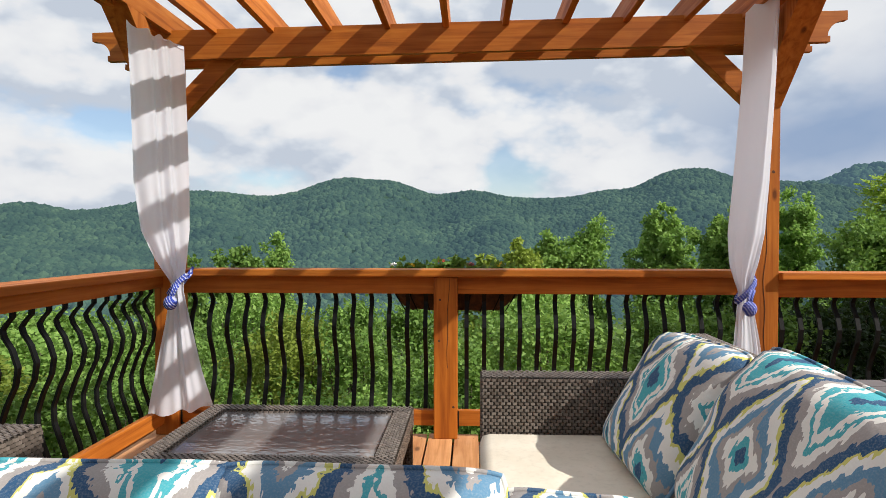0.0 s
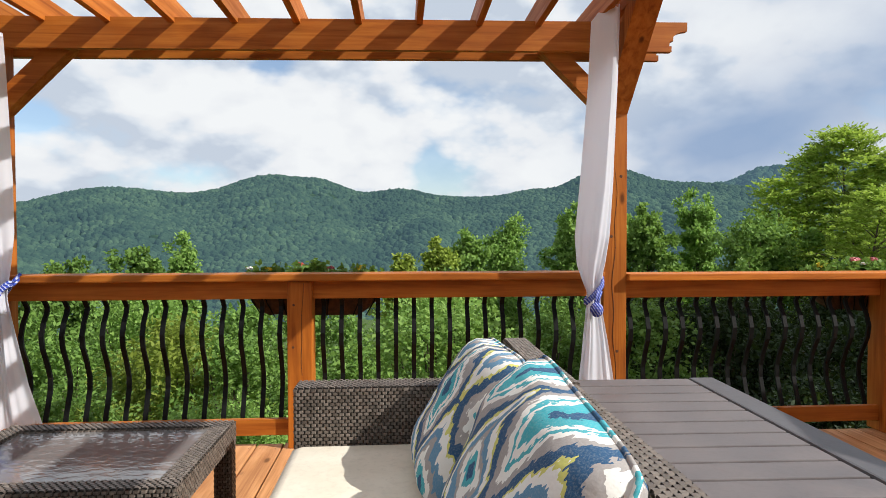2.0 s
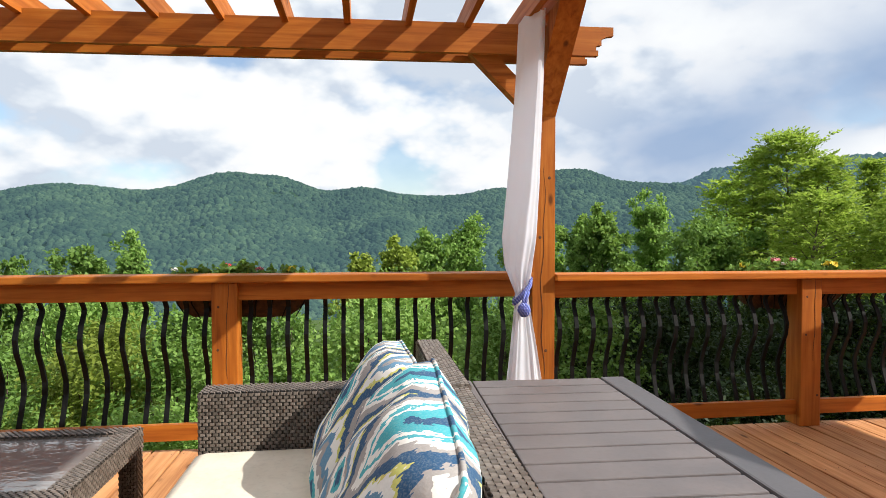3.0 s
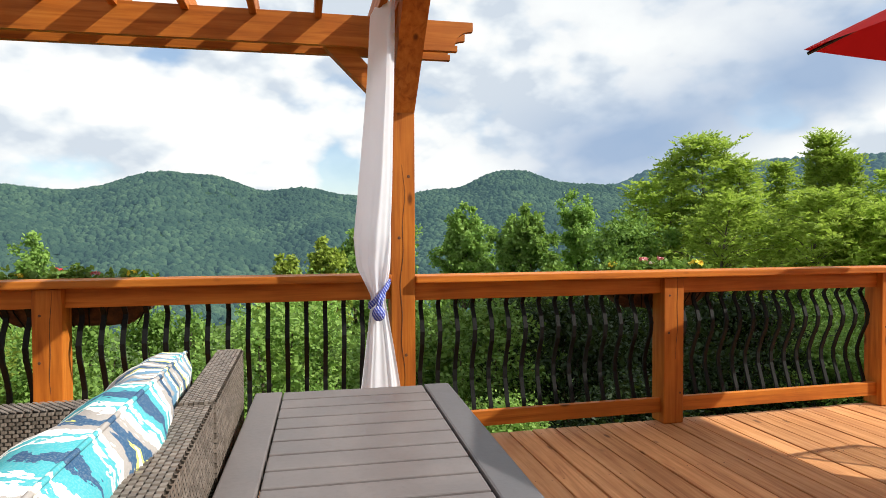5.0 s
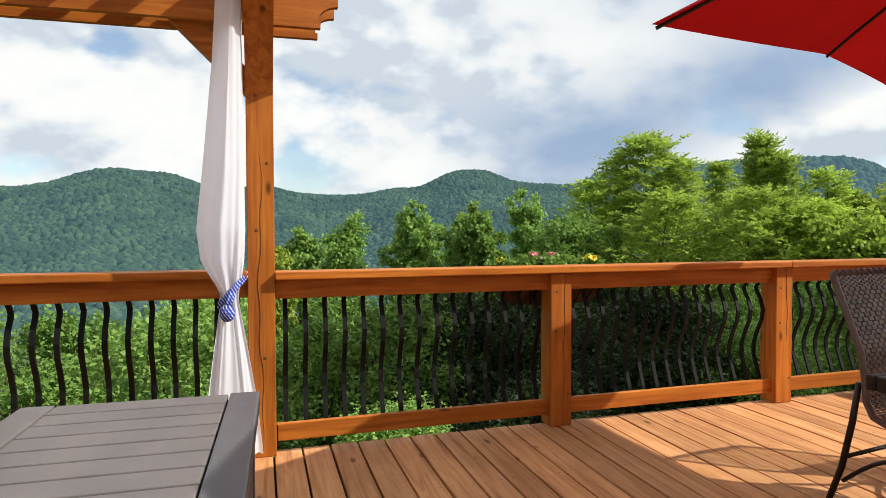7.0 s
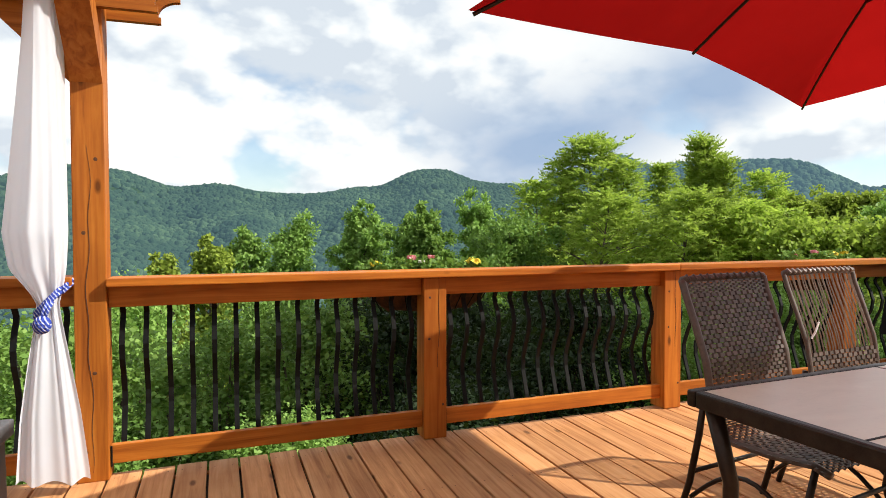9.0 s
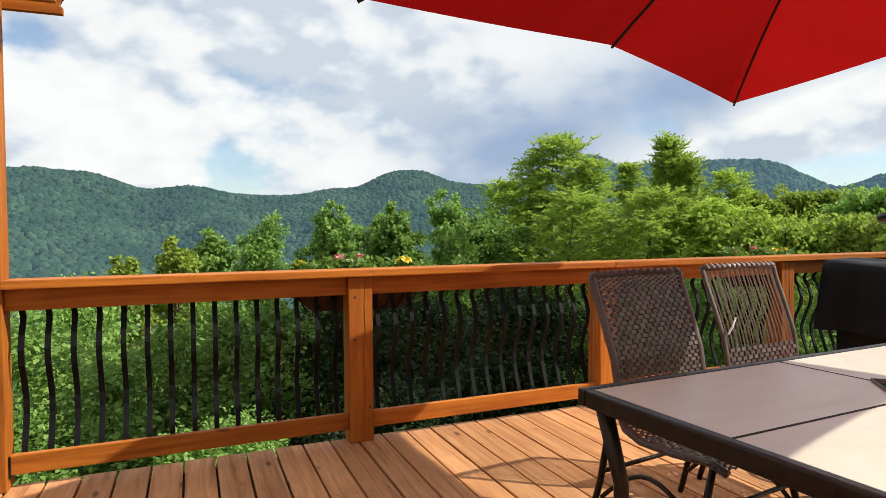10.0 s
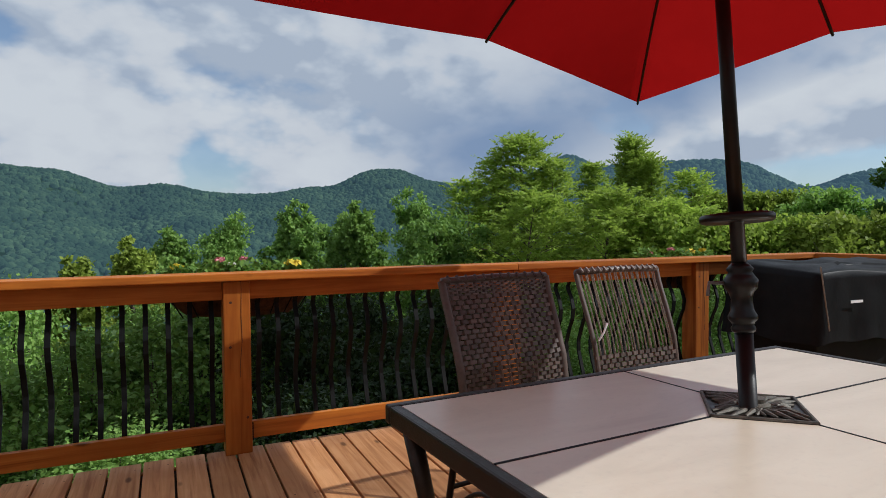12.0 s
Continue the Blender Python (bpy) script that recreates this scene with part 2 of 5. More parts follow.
def sheer():
    n = Nodes("white_curtain_cloth")
    f = n.noise(9, 4, 0.6, n.mapping((1, 1, 0.15)))
    col = n.mix(n.ramp(f, [(0.35, 0.0), (0.7, 1.0)]), (0.82, 0.84, 0.92), (0.87, 0.88, 0.94))
    n.bump(f, 0.25, 0.01)
    n.done(col, 0.9, 0, 0.05)
    tr = n.add("ShaderNodeBsdfTranslucent")
    tr.inputs[0].default_value = (0.82, 0.85, 0.93, 1)
    mx = n.add("ShaderNodeMixShader")
    mx.inputs[0].default_value = 0.5
    n.link(n.bsdf.outputs[0], mx.inputs[1])
    n.link(tr.outputs[0], mx.inputs[2])
    n.link(mx.outputs[0], n.out.inputs[0])
    return n.m


M_SHEER = sheer()


def rope_mat():
    n = Nodes("blue_white_cord")
    w = n.add("ShaderNodeTexWave")
    w.inputs["Scale"].default_value = 22
    w.inputs["Distortion"].default_value = 2.5
    n.link(n.mapping((1, 1, 1), rot=(0.6, 0.5, 0.3)), w.inputs[0])
    col = n.ramp(w.outputs["Fac"], [(0.0, (0.035, 0.06, 0.32)), (0.72, (0.06, 0.09, 0.40)), (0.88, (0.45, 0.48, 0.66))])
    return n.done(col, 0.8, 0, 0.1)


M_ROPE = rope_mat()


def ikat(name, shift):
    """Printed ikat cloth: nested ragged diamonds in navy, teal, white, lime and grey."""
    n = Nodes(name)
    rag = n.noise(38, 2, 0.7, n.mapping((1.6, 0.22, 1)))
    rag2 = n.noise(9, 3, 0.6)
    sx = n.add("ShaderNodeSeparateXYZ")
    n.link(n.mapping((1, 1, 1), loc=shift), sx.inputs[0])
    j = n.math("ADD", n.math("MULTIPLY", n.math("SUBTRACT", rag, 0.5), 0.16), n.math("MULTIPLY", n.math("SUBTRACT", rag2, 0.5), 0.30))
    u = n.math("ABSOLUTE", n.math("SUBTRACT", n.math("FRACT", n.math("ADD", n.math("MULTIPLY", sx.outputs[0], 2.9), 8.0)), 0.5))
    v = n.math("ABSOLUTE", n.math("SUBTRACT", n.math("FRACT", n.math("ADD", n.math("MULTIPLY", sx.outputs[1], 1.9), 8.0)), 0.5))
    d = n.math("ADD", n.math("ADD", u, v), j)
    navy, teal, white, lime, grey, blue = (0.035, 0.090, 0.18), (0.07, 0.36, 0.42), (0.74, 0.74, 0.70), (0.56, 0.56, 0.16), (0.33, 0.31, 0.30), (0.12, 0.25, 0.38)
    col = n.ramp(d, [(0.0, navy), (0.09, teal), (0.20, white), (0.255, teal), (0.30, white), (0.37, grey), (0.45, navy), (0.545, lime),
                     (0.575, white), (0.66, blue), (0.75, grey), (0.81, white), (0.88, teal), (0.94, navy)], True)
    f = n.noise(260, 2, 0.5)
    col = n.mix(n.ramp(f, [(0.45, 0.0), (0.8, 0.22)]), col, (0.55, 0.55, 0.52))
    n.bump(n.noise(11, 4, 0.6), 0.35, 0.02)
    return n.done(col, 0.9, 0, 0.08)


M_IKAT = ikat("ikat_cloth", (0.13, 0.21, 0.0))
M_IKAT2 = ikat("ikat_cloth_second", (0.37, 0.52, 0.0))


def rain_glass():
    n = Nodes("rippled_table_glass")
    f = n.noise(16, 2, 0.45, n.mapping((1, 1.6, 1)), 1.0)
    n.bump(f, 0.10, 0.01)
    n.done(n.ramp(n.noise(2.5, 3), [(0.3, (0.16, 0.15, 0.148)), (0.75, (0.21, 0.195, 0.19))]), 0.05, 0, 1.0)
    n.bsdf.inputs["IOR"].default_value = 1.7
    return n.m


M_GLASS = rain_glass()


def leaf_mat(name, dark, light, trans=0.35):
    n = Nodes(name)
    r = n.island()
    big = n.noise(0.9, 3, 0.5)
    col = n.mix(r, dark, light)
    col = n.mix(n.ramp(big, [(0.4, 0.0), (0.7, 0.55)]), col, light)
    col = n.mix(1.0, col, n.ramp(n.random(), [(0, 0.85), (1, 1.2)]), "MULTIPLY")
    n.done(col, 0.55, 0, 0.18)
    tr = n.add("ShaderNodeBsdfTranslucent")
    n.link(n.mix(0.35, col, (0.25, 0.36, 0.04)), tr.inputs[0])
    mx = n.add("ShaderNodeMixShader")
    mx.inputs[0].default_value = trans
    n.link(n.bsdf.outputs[0], mx.inputs[1])
    n.link(tr.outputs[0], mx.inputs[2])
    n.link(mx.outputs[0], n.out.inputs[0])
    return n.m


M_LEAF_BUSH = leaf_mat("shrub_leaf", (0.070, 0.155, 0.026), (0.205, 0.335, 0.075))
M_LEAF_POP = leaf_mat("poplar_leaf", (0.115, 0.235, 0.045), (0.300, 0.460, 0.115), 0.42)
M_LEAF_LOC = leaf_mat("locust_leaf", (0.190, 0.305, 0.038), (0.420, 0.530, 0.090), 0.55)
M_LEAF_DARK = leaf_mat("dark_leaf", (0.040, 0.095, 0.022), (0.100, 0.190, 0.045))
# near-black green: the thicket's shade put into the leaf colour
M_LEAF_SHADED = leaf_mat("shaded_leaf", (0.006, 0.014, 0.005), (0.022, 0.044, 0.012), 0.15)
M_LEAF_YEL = leaf_mat("olive_leaf", (0.15, 0.21, 0.030), (0.29, 0.36, 0.060), 0.42)
M_FLOW = {"red": plain("red_petal", (0.55, 0.02, 0.03), (0.7, 0.05, 0.06), 30, 0.7), "yellow": plain("yellow_petal", (0.65, 0.50, 0.02), (0.75, 0.62, 0.05), 30, 0.7),
          "pink": plain("pink_petal", (0.55, 0.16, 0.20), (0.65, 0.26, 0.28), 30, 0.7), "white": plain("white_petal", (0.7, 0.7, 0.66), (0.8, 0.8, 0.76), 30, 0.7)}


def ground_mat():
    n = Nodes("hillside_grass")
    f = n.noise(0.35, 6, 0.6)
    g = n.noise(9, 5, 0.65)
    col = n.ramp(f, [(0.3, (0.045, 0.08, 0.02)), (0.6, (0.075, 0.125, 0.03)), (0.8, (0.11, 0.13, 0.05))])
    col = n.mix(n.ramp(g, [(0.45, 0.0), (0.7, 0.6)]), col, (0.035, 0.05, 0.015))
    n.bump(g, 0.6, 0.08)
    return n.done(col, 0.9, 0, 0.2)


M_GROUND = ground_mat()


def forest(name, dark, light, haze_glow, amount):
    """Far woods: crowns by cell, with distance haze put on as a faint emission."""
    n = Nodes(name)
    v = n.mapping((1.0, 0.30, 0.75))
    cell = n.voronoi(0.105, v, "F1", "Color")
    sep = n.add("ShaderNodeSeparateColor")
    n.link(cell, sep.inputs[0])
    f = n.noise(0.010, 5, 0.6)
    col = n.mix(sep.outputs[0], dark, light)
    # broad patches darkened like cloud shadow, painted into the colour
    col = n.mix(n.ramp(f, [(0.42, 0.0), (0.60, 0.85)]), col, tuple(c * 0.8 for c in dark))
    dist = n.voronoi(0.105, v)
    # shade between crowns, painted by darkening the cell edges
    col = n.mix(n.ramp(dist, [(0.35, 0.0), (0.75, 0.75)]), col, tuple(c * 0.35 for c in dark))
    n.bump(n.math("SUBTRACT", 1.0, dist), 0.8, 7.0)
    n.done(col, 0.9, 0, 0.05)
    n.bsdf.inputs["Emission Color"].default_value = (*haze_glow, 1)
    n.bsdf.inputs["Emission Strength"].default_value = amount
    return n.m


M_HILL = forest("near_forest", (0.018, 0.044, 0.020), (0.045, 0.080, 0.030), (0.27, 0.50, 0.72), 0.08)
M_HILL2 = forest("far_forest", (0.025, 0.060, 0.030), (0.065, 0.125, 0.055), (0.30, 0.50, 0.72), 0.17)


def woods(name, dark, light, haze_glow, amount):
    """Far tree crowns, each with a green of its own and emission for haze."""
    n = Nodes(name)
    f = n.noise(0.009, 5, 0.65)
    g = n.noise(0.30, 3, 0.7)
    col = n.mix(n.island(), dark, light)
    # cloud shadow on the slopes, painted as wide darker patches
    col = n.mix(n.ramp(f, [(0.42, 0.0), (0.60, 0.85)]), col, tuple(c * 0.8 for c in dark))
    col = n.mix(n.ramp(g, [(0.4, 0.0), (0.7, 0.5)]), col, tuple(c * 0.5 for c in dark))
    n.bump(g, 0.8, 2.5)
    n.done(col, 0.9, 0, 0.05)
    n.bsdf.inputs["Emission Color"].default_value = (*haze_glow, 1)
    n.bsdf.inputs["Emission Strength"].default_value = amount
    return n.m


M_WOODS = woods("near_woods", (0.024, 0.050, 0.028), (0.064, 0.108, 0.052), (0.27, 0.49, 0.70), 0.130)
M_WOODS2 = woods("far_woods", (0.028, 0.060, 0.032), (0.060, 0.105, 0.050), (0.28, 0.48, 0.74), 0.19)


# ---- mesh tools ----
def finish(name, bm, material, parent=None, label="", smooth=False):
    me = bpy.data.meshes.new(name)
    bm.normal_update()
    bm.to_mesh(me)
    bm.free()
    me.materials.append(material)
    if smooth:
        me.polygons.foreach_set("use_smooth", [True] * len(me.polygons))
    ob = new(name, me)
    if parent:
        ob.parent = parent
    if label:
        tagged(ob, label)
    return ob


part = finish


def thing(name, m, label, category, group="", kind=""):
    ob = new(name)
    ob.matrix_world = m
    ob.empty_display_size = 0.1
    return tagged(ob, label, category, group, kind)


def box(bm, x0, x1, y0, y1, z0, z1, bevel=0.0, m=None):
    r = bmesh.ops.create_cube(bm, size=1.0)
    vs = r["verts"]
    bmesh.ops.scale(bm, vec=(x1 - x0, y1 - y0, z1 - z0), verts=vs)
    bmesh.ops.translate(bm, vec=((x0 + x1) / 2, (y0 + y1) / 2, (z0 + z1) / 2), verts=vs)
    if bevel:
        es = list({e for v in vs for e in v.link_edges})
        res = bmesh.ops.bevel(bm, geom=es, offset=bevel, segments=2, affect="EDGES", profile=0.6)
        vs = list(set(res["verts"]) | {v for v in vs if v.is_valid})
    if m is not None:
        bmesh.ops.transform(bm, matrix=m, verts=vs)
    return bm


def B(x0, x1, y0, y1, z0, z1, bevel=0.004):
    return box(bmesh.new(), x0, x1, y0, y1, z0, z1, bevel)


def tube(bm, pts, radii, sides=10, squash=1.0):
    """A round bar along a line of points."""
    pts = [Vector(p) for p in pts]
    if isinstance(radii, (int, float)):
        radii = [radii] * len(pts)
    rings = []
    prev = None
    for i, p in enumerate(pts):
        d = (pts[min(i + 1, len(pts) - 1)] - pts[max(i - 1, 0)]).normalized()
        a = prev if prev is not None else (Vector((0, 0, 1)) if abs(d.z) < 0.9 else Vector((1, 0, 0)))
        s = d.cross(a).normalized()
        a = s.cross(d).normalized()
        prev = a
        rings.append([bm.verts.new(p + (s * math.cos(k * math.tau / sides) * squash + a * math.sin(k * math.tau / sides)) * radii[i]) for k in range(sides)])
    for r0, r1 in zip(rings, rings[1:]):
        for k in range(sides):
            bm.faces.new((r0[k], r0[(k + 1) % sides], r1[(k + 1) % sides], r1[k]))
    bm.faces.new(list(reversed(rings[0])))
    bm.faces.new(rings[-1])
    return bm


def lathe(bm, prof, sides=20, m=None):
    """A turned shape from (radius, height) pairs."""
    rings = []
    for r, z in prof:
        rings.append([bm.verts.new((r * math.cos(k * math.tau / sides), r * math.sin(k * math.tau / sides), z)) for k in range(sides)])
    for r0, r1 in zip(rings, rings[1:]):
        for k in range(sides):
            bm.faces.new((r0[k], r0[(k + 1) % sides], r1[(k + 1) % sides], r1[k]))
    bm.faces.new(list(reversed(rings[0])))
    bm.faces.new(rings[-1])
    if m is not None:
        bmesh.ops.transform(bm, matrix=m, verts=[v for r in rings for v in r])
    return bm


def prism(bm, outline, axis, a, b):
    """A flat outline of (u, v) pairs pushed from a to b along an axis."""
    def place(u, v, w):
        return {0: (w, u, v), 1: (u, w, v), 2: (u, v, w)}[axis]
    lo = [bm.verts.new(place(u, v, a)) for u, v in outline]
    hi = [bm.verts.new(place(u, v, b)) for u, v in outline]
    k = len(outline)
    bm.faces.new(lo)
    bm.faces.new(list(reversed(hi)))
    for i in range(k):
        bm.faces.new((lo[i], hi[i], hi[(i + 1) % k], lo[(i + 1) % k]))
    bmesh.ops.recalc_face_normals(bm, faces=bm.faces[:])
    return bm


def from_arrays(name, verts, faces, material, parent=None, label="", smooth=False):
    me = bpy.data.meshes.new(name)
    me.from_pydata(verts, [], faces)
    me.materials.append(material)
    if smooth:
        me.polygons.foreach_set("use_smooth", [True] * len(me.polygons))
    ob = new(name, me)
    if parent:
        ob.parent = parent
    if label:
        tagged(ob, label)
    return ob


def weave(name, origin, u, v, nu, nv, material, parent, lift=0.006, gap=0.14):
    """Flat strands that arch over the stakes, row by row in turn."""
    o, u, v = Vector(origin), Vector(u), Vector(v)
    n = u.cross(v).normalized()
    du, dv = u / nu, v / nv
    verts, faces = [], []
    prof = ((-0.5, -0.9), (-0.26, 0.8), (0.26, 0.8), (0.5, -0.9))
    for j in range(nv):
        for i in range(nu + 1):
            c = i + (0.5 if j % 2 else 0.0)
            if c > nu:
                continue
            k = len(verts)
            for s, h in prof:
                t = min(max(c + s * 1.06, 0.0), nu)
                for w in (gap / 2, 1 - gap / 2):
                    verts.append(o + du * t + dv * (j + w) + n * lift * h)
            for q in range(3):
                a = k + 2 * q
                faces.append((a, a + 2, a + 3, a + 1))
    return from_arrays(name, verts, faces, material, parent)


def cushion(bm, w, h, t, nu=22, nv=18, power=3.4, pinch=0.035, seed=0):
    """A stuffed cushion lying flat: w by h, t thick, with pulled-in sides and ears at its corners."""
    top, bot = [], []
    for j in range(nv + 1):
        rt, rb = [], []
        for i in range(nu + 1):
            a, b = 2 * i / nu - 1, 2 * j / nv - 1
            rnd = 1 - 0.07 * (a * b) ** 4
            x = a * w / 2 * (1 - pinch * (1 - b * b)) * rnd
            y = b * h / 2 * (1 - pinch * (1 - a * a)) * rnd
            e = max(0.0, (1 - abs(a) ** power) * (1 - abs(b) ** power)) ** 0.5
            k = noise.noise(Vector((x * 7 + seed * 3.1, y * 7, seed))) * 0.10 * t * e
            rt.append(bm.verts.new((x, y, t / 2 * e + k)))
            if i in (0, nu) or j in (0, nv):
                rb.append(rt[-1])
            else:
                rb.append(bm.verts.new((x, y, -t / 2 * e + k)))
        top.append(rt)
        bot.append(rb)
    for j in range(nv):
        for i in range(nu):
            bm.faces.new((top[j][i], top[j][i + 1], top[j + 1][i + 1], top[j + 1][i]))
            q = (bot[j][i], bot[j + 1][i], bot[j + 1][i + 1], bot[j][i + 1])
            if len(set(q)) == 4:
                try:
                    bm.faces.new(q)
                except ValueError:
                    pass
    return bm


# ---- ground and distance ----
def land(x, y):
    """Height of the slope below the deck."""
    r = math.hypot(x - 5.5, y - 0.5)
    out = max(0.0, y - 4.0) * 0.36 + max(0.0, -x) * 0.16
    drop = 70.0 * (1 - math.exp(-out / 70.0))
    return -1.9 - drop + 0.25 * noise.noise(Vector((x * 0.2, y * 0.2, 0.3))) * min(1.0, r / 10.0)


def make_ground():
    verts, faces = [], []
    radii = [0.0, 2, 4, 6, 8, 10, 12, 15, 19, 24, 30, 38, 48, 62, 80, 105, 140, 190, 260, 360, 520, 760, 1100, 1700, 2600, 3900]
    seg = 72
    verts.append((5.5, 0.5, land(5.5, 0.5)))
    for r in radii[1:]:
        for k in range(seg):
            a = k * math.tau / seg
            x, y = 5.5 + r * math.cos(a), 0.5 + r * math.sin(a)
            verts.append((x, y, land(x, y)))
    for k in range(seg):
        faces.append((0, 1 + k, 1 + (k + 1) % seg))
    for i in range(len(radii) - 2):
        for k in range(seg):
            a, b = 1 + i * seg + k, 1 + i * seg + (k + 1) % seg
            faces.append((a, a + seg, b + seg, b))
    tagged(from_arrays("ground", verts, faces, M_GROUND, None, "", True), "sloping green hillside falling away below the deck", "ground", "", "structure")


make_ground()


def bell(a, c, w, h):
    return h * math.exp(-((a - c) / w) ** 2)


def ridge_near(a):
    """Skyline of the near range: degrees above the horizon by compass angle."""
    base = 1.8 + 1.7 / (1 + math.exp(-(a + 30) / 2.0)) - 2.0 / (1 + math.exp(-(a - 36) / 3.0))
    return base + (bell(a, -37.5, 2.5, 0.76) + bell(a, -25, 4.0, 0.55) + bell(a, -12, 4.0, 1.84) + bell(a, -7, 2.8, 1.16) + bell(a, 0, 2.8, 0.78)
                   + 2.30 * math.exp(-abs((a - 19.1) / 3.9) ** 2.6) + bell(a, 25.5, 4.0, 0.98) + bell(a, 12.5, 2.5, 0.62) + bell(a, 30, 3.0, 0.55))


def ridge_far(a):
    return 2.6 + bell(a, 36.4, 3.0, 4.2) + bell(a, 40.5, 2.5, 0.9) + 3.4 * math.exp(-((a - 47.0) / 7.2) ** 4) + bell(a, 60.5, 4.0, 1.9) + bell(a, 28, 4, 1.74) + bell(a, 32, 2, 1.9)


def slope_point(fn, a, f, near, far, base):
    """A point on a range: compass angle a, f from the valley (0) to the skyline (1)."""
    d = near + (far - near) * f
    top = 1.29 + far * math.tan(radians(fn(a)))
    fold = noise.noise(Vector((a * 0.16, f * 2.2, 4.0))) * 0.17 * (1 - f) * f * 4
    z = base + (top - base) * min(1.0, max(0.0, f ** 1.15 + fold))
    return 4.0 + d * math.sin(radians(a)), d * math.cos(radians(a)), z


def hill(name, fn, a0, a1, near, far, base, material, woods, label, nu, nv, crowns, size, b0, b1):
    """A wooded range: slopes rise from the valley to the skyline, closely set with tree crowns."""
    verts, faces = [], []
    for j in range(nv + 1):
        for i in range(nu + 1):
            x, y, z = slope_point(fn, a0 + (a1 - a0) * i / nu, j / nv, near, far, base)
            verts.append((x, y, z - size * 0.9))
    w = nu + 1
    for j in range(nv):
        for i in range(nu):
            p = j * w + i
            faces.append((p, p + 1, p + 1 + w, p + w))
    ob = tagged(from_arrays(name, verts, faces, material, None, "", True), label, "hill", "", "structure")
    rng = random.Random(len(name))
    verts, faces = [], []
    for k in range(crowns):
        f = rng.random() ** 0.8
        a = b0 + (b1 - b0) * rng.random()
        if k % 9 == 0:
            f = 1.0
        x, y, z = slope_point(fn, a, f, near, far, base)
        r = size * rng.uniform(0.55, 1.15)
        h = r * rng.uniform(0.55, 1.15)
        t = rng.random() * 6
        n = len(verts)
        for q in range(5):
            c = t + q * math.tau / 5
            e = r * rng.uniform(0.85, 1.15)
            verts.append((x + e * math.cos(c), y + e * math.sin(c), z - size * 1.1))
        for q in range(5):
            c = t + 0.5 + q * math.tau / 5
            e = r * rng.uniform(0.65, 0.95)
            verts.append((x + e * math.cos(c), y + e * math.sin(c), z - size * 0.55 + 0.55 * h))
        verts.append((x, y, z - size * 0.55 + h))
        for q in range(5):
            u = (q + 1) % 5
            faces += [(n + q, n + u, n + 5 + q), (n + u, n + 5 + u, n + 5 + q), (n + 5 + q, n + 5 + u, n + 10)]
    tagged(from_arrays("tree_canopy", verts, faces, woods, ob, "", True), "closely set crowns of far woods", "", "", "stuff")


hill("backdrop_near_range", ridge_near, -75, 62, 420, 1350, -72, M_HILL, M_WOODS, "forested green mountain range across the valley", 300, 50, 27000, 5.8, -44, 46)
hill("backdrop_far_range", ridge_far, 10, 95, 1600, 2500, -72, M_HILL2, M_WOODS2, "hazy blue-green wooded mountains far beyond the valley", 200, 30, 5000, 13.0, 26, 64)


# ---- deck floor, house wall ----
DECK_X0, DECK_X1, DECK_Y0, DECK_Y1 = 0.172, 11.48, -3.2, 3.60
deck = thing("floor", Matrix(), "orange-brown stained plank deck with narrow dark gaps", "deck", "", "structure")
part("rim_joist", B(DECK_X0, DECK_X1, DECK_Y1 - 0.10, DECK_Y1 - 0.06, -0.30, -0.032), M_WX, deck)
part("rim_joist", B(DECK_X0, DECK_X0 + 0.04, DECK_Y0, DECK_Y1 - 0.1, -0.30, -0.032), M_WY, deck)
part("rim_joist", B(DECK_X1 - 0.04, DECK_X1, DECK_Y0, DECK_Y1 - 0.1, -0.30, -0.032), M_WY, deck)
for k in range(9):
    part("joist", B(DECK_X0 + 0.05, DECK_X1 - 0.05, DECK_Y0 + 0.2 + 0.75 * k, DECK_Y0 + 0.24 + 0.75 * k, -0.28, -0.044, 0), M_WX, deck)
for x in (0.6, 4.2, 7.8, 11.2):
    part("support_post", B(x - 0.07, x + 0.07, 3.2, 3.34, -2.6, -0.285), M_WZ, deck)

# added sheet, not a real layer; backs the dark gaps between boards
part("gap_backing", B(DECK_X0 + 0.05, DECK_X1 - 0.05, DECK_Y0 + 0.05, DECK_Y1 - 0.11, -0.042, -0.037, 0), M_SOIL_GAP, deck, "added dark sheet that closes the gaps between deck boards")

wall = tagged(finish("wall_house", B(-1.0, 13.0, -3.42, -3.22, -2.5, 2.6, 0), M_SIDING), "plain beige house wall behind the deck", "wall", "", "structure")

# ---- railing ----
PF = 3.49        # front of the posts
PW = 0.15
FRONT_POSTS = (0.47, 2.275, 4.25, 6.145, 8.00, 9.86, 11.35)


def knotted_post(name, x, y, z1, parent, w=PW):
    return part(name, B(x - w / 2, x + w / 2, y, y + w, 0.0, z1, 0.006), M_WZ, parent)


BAL = None


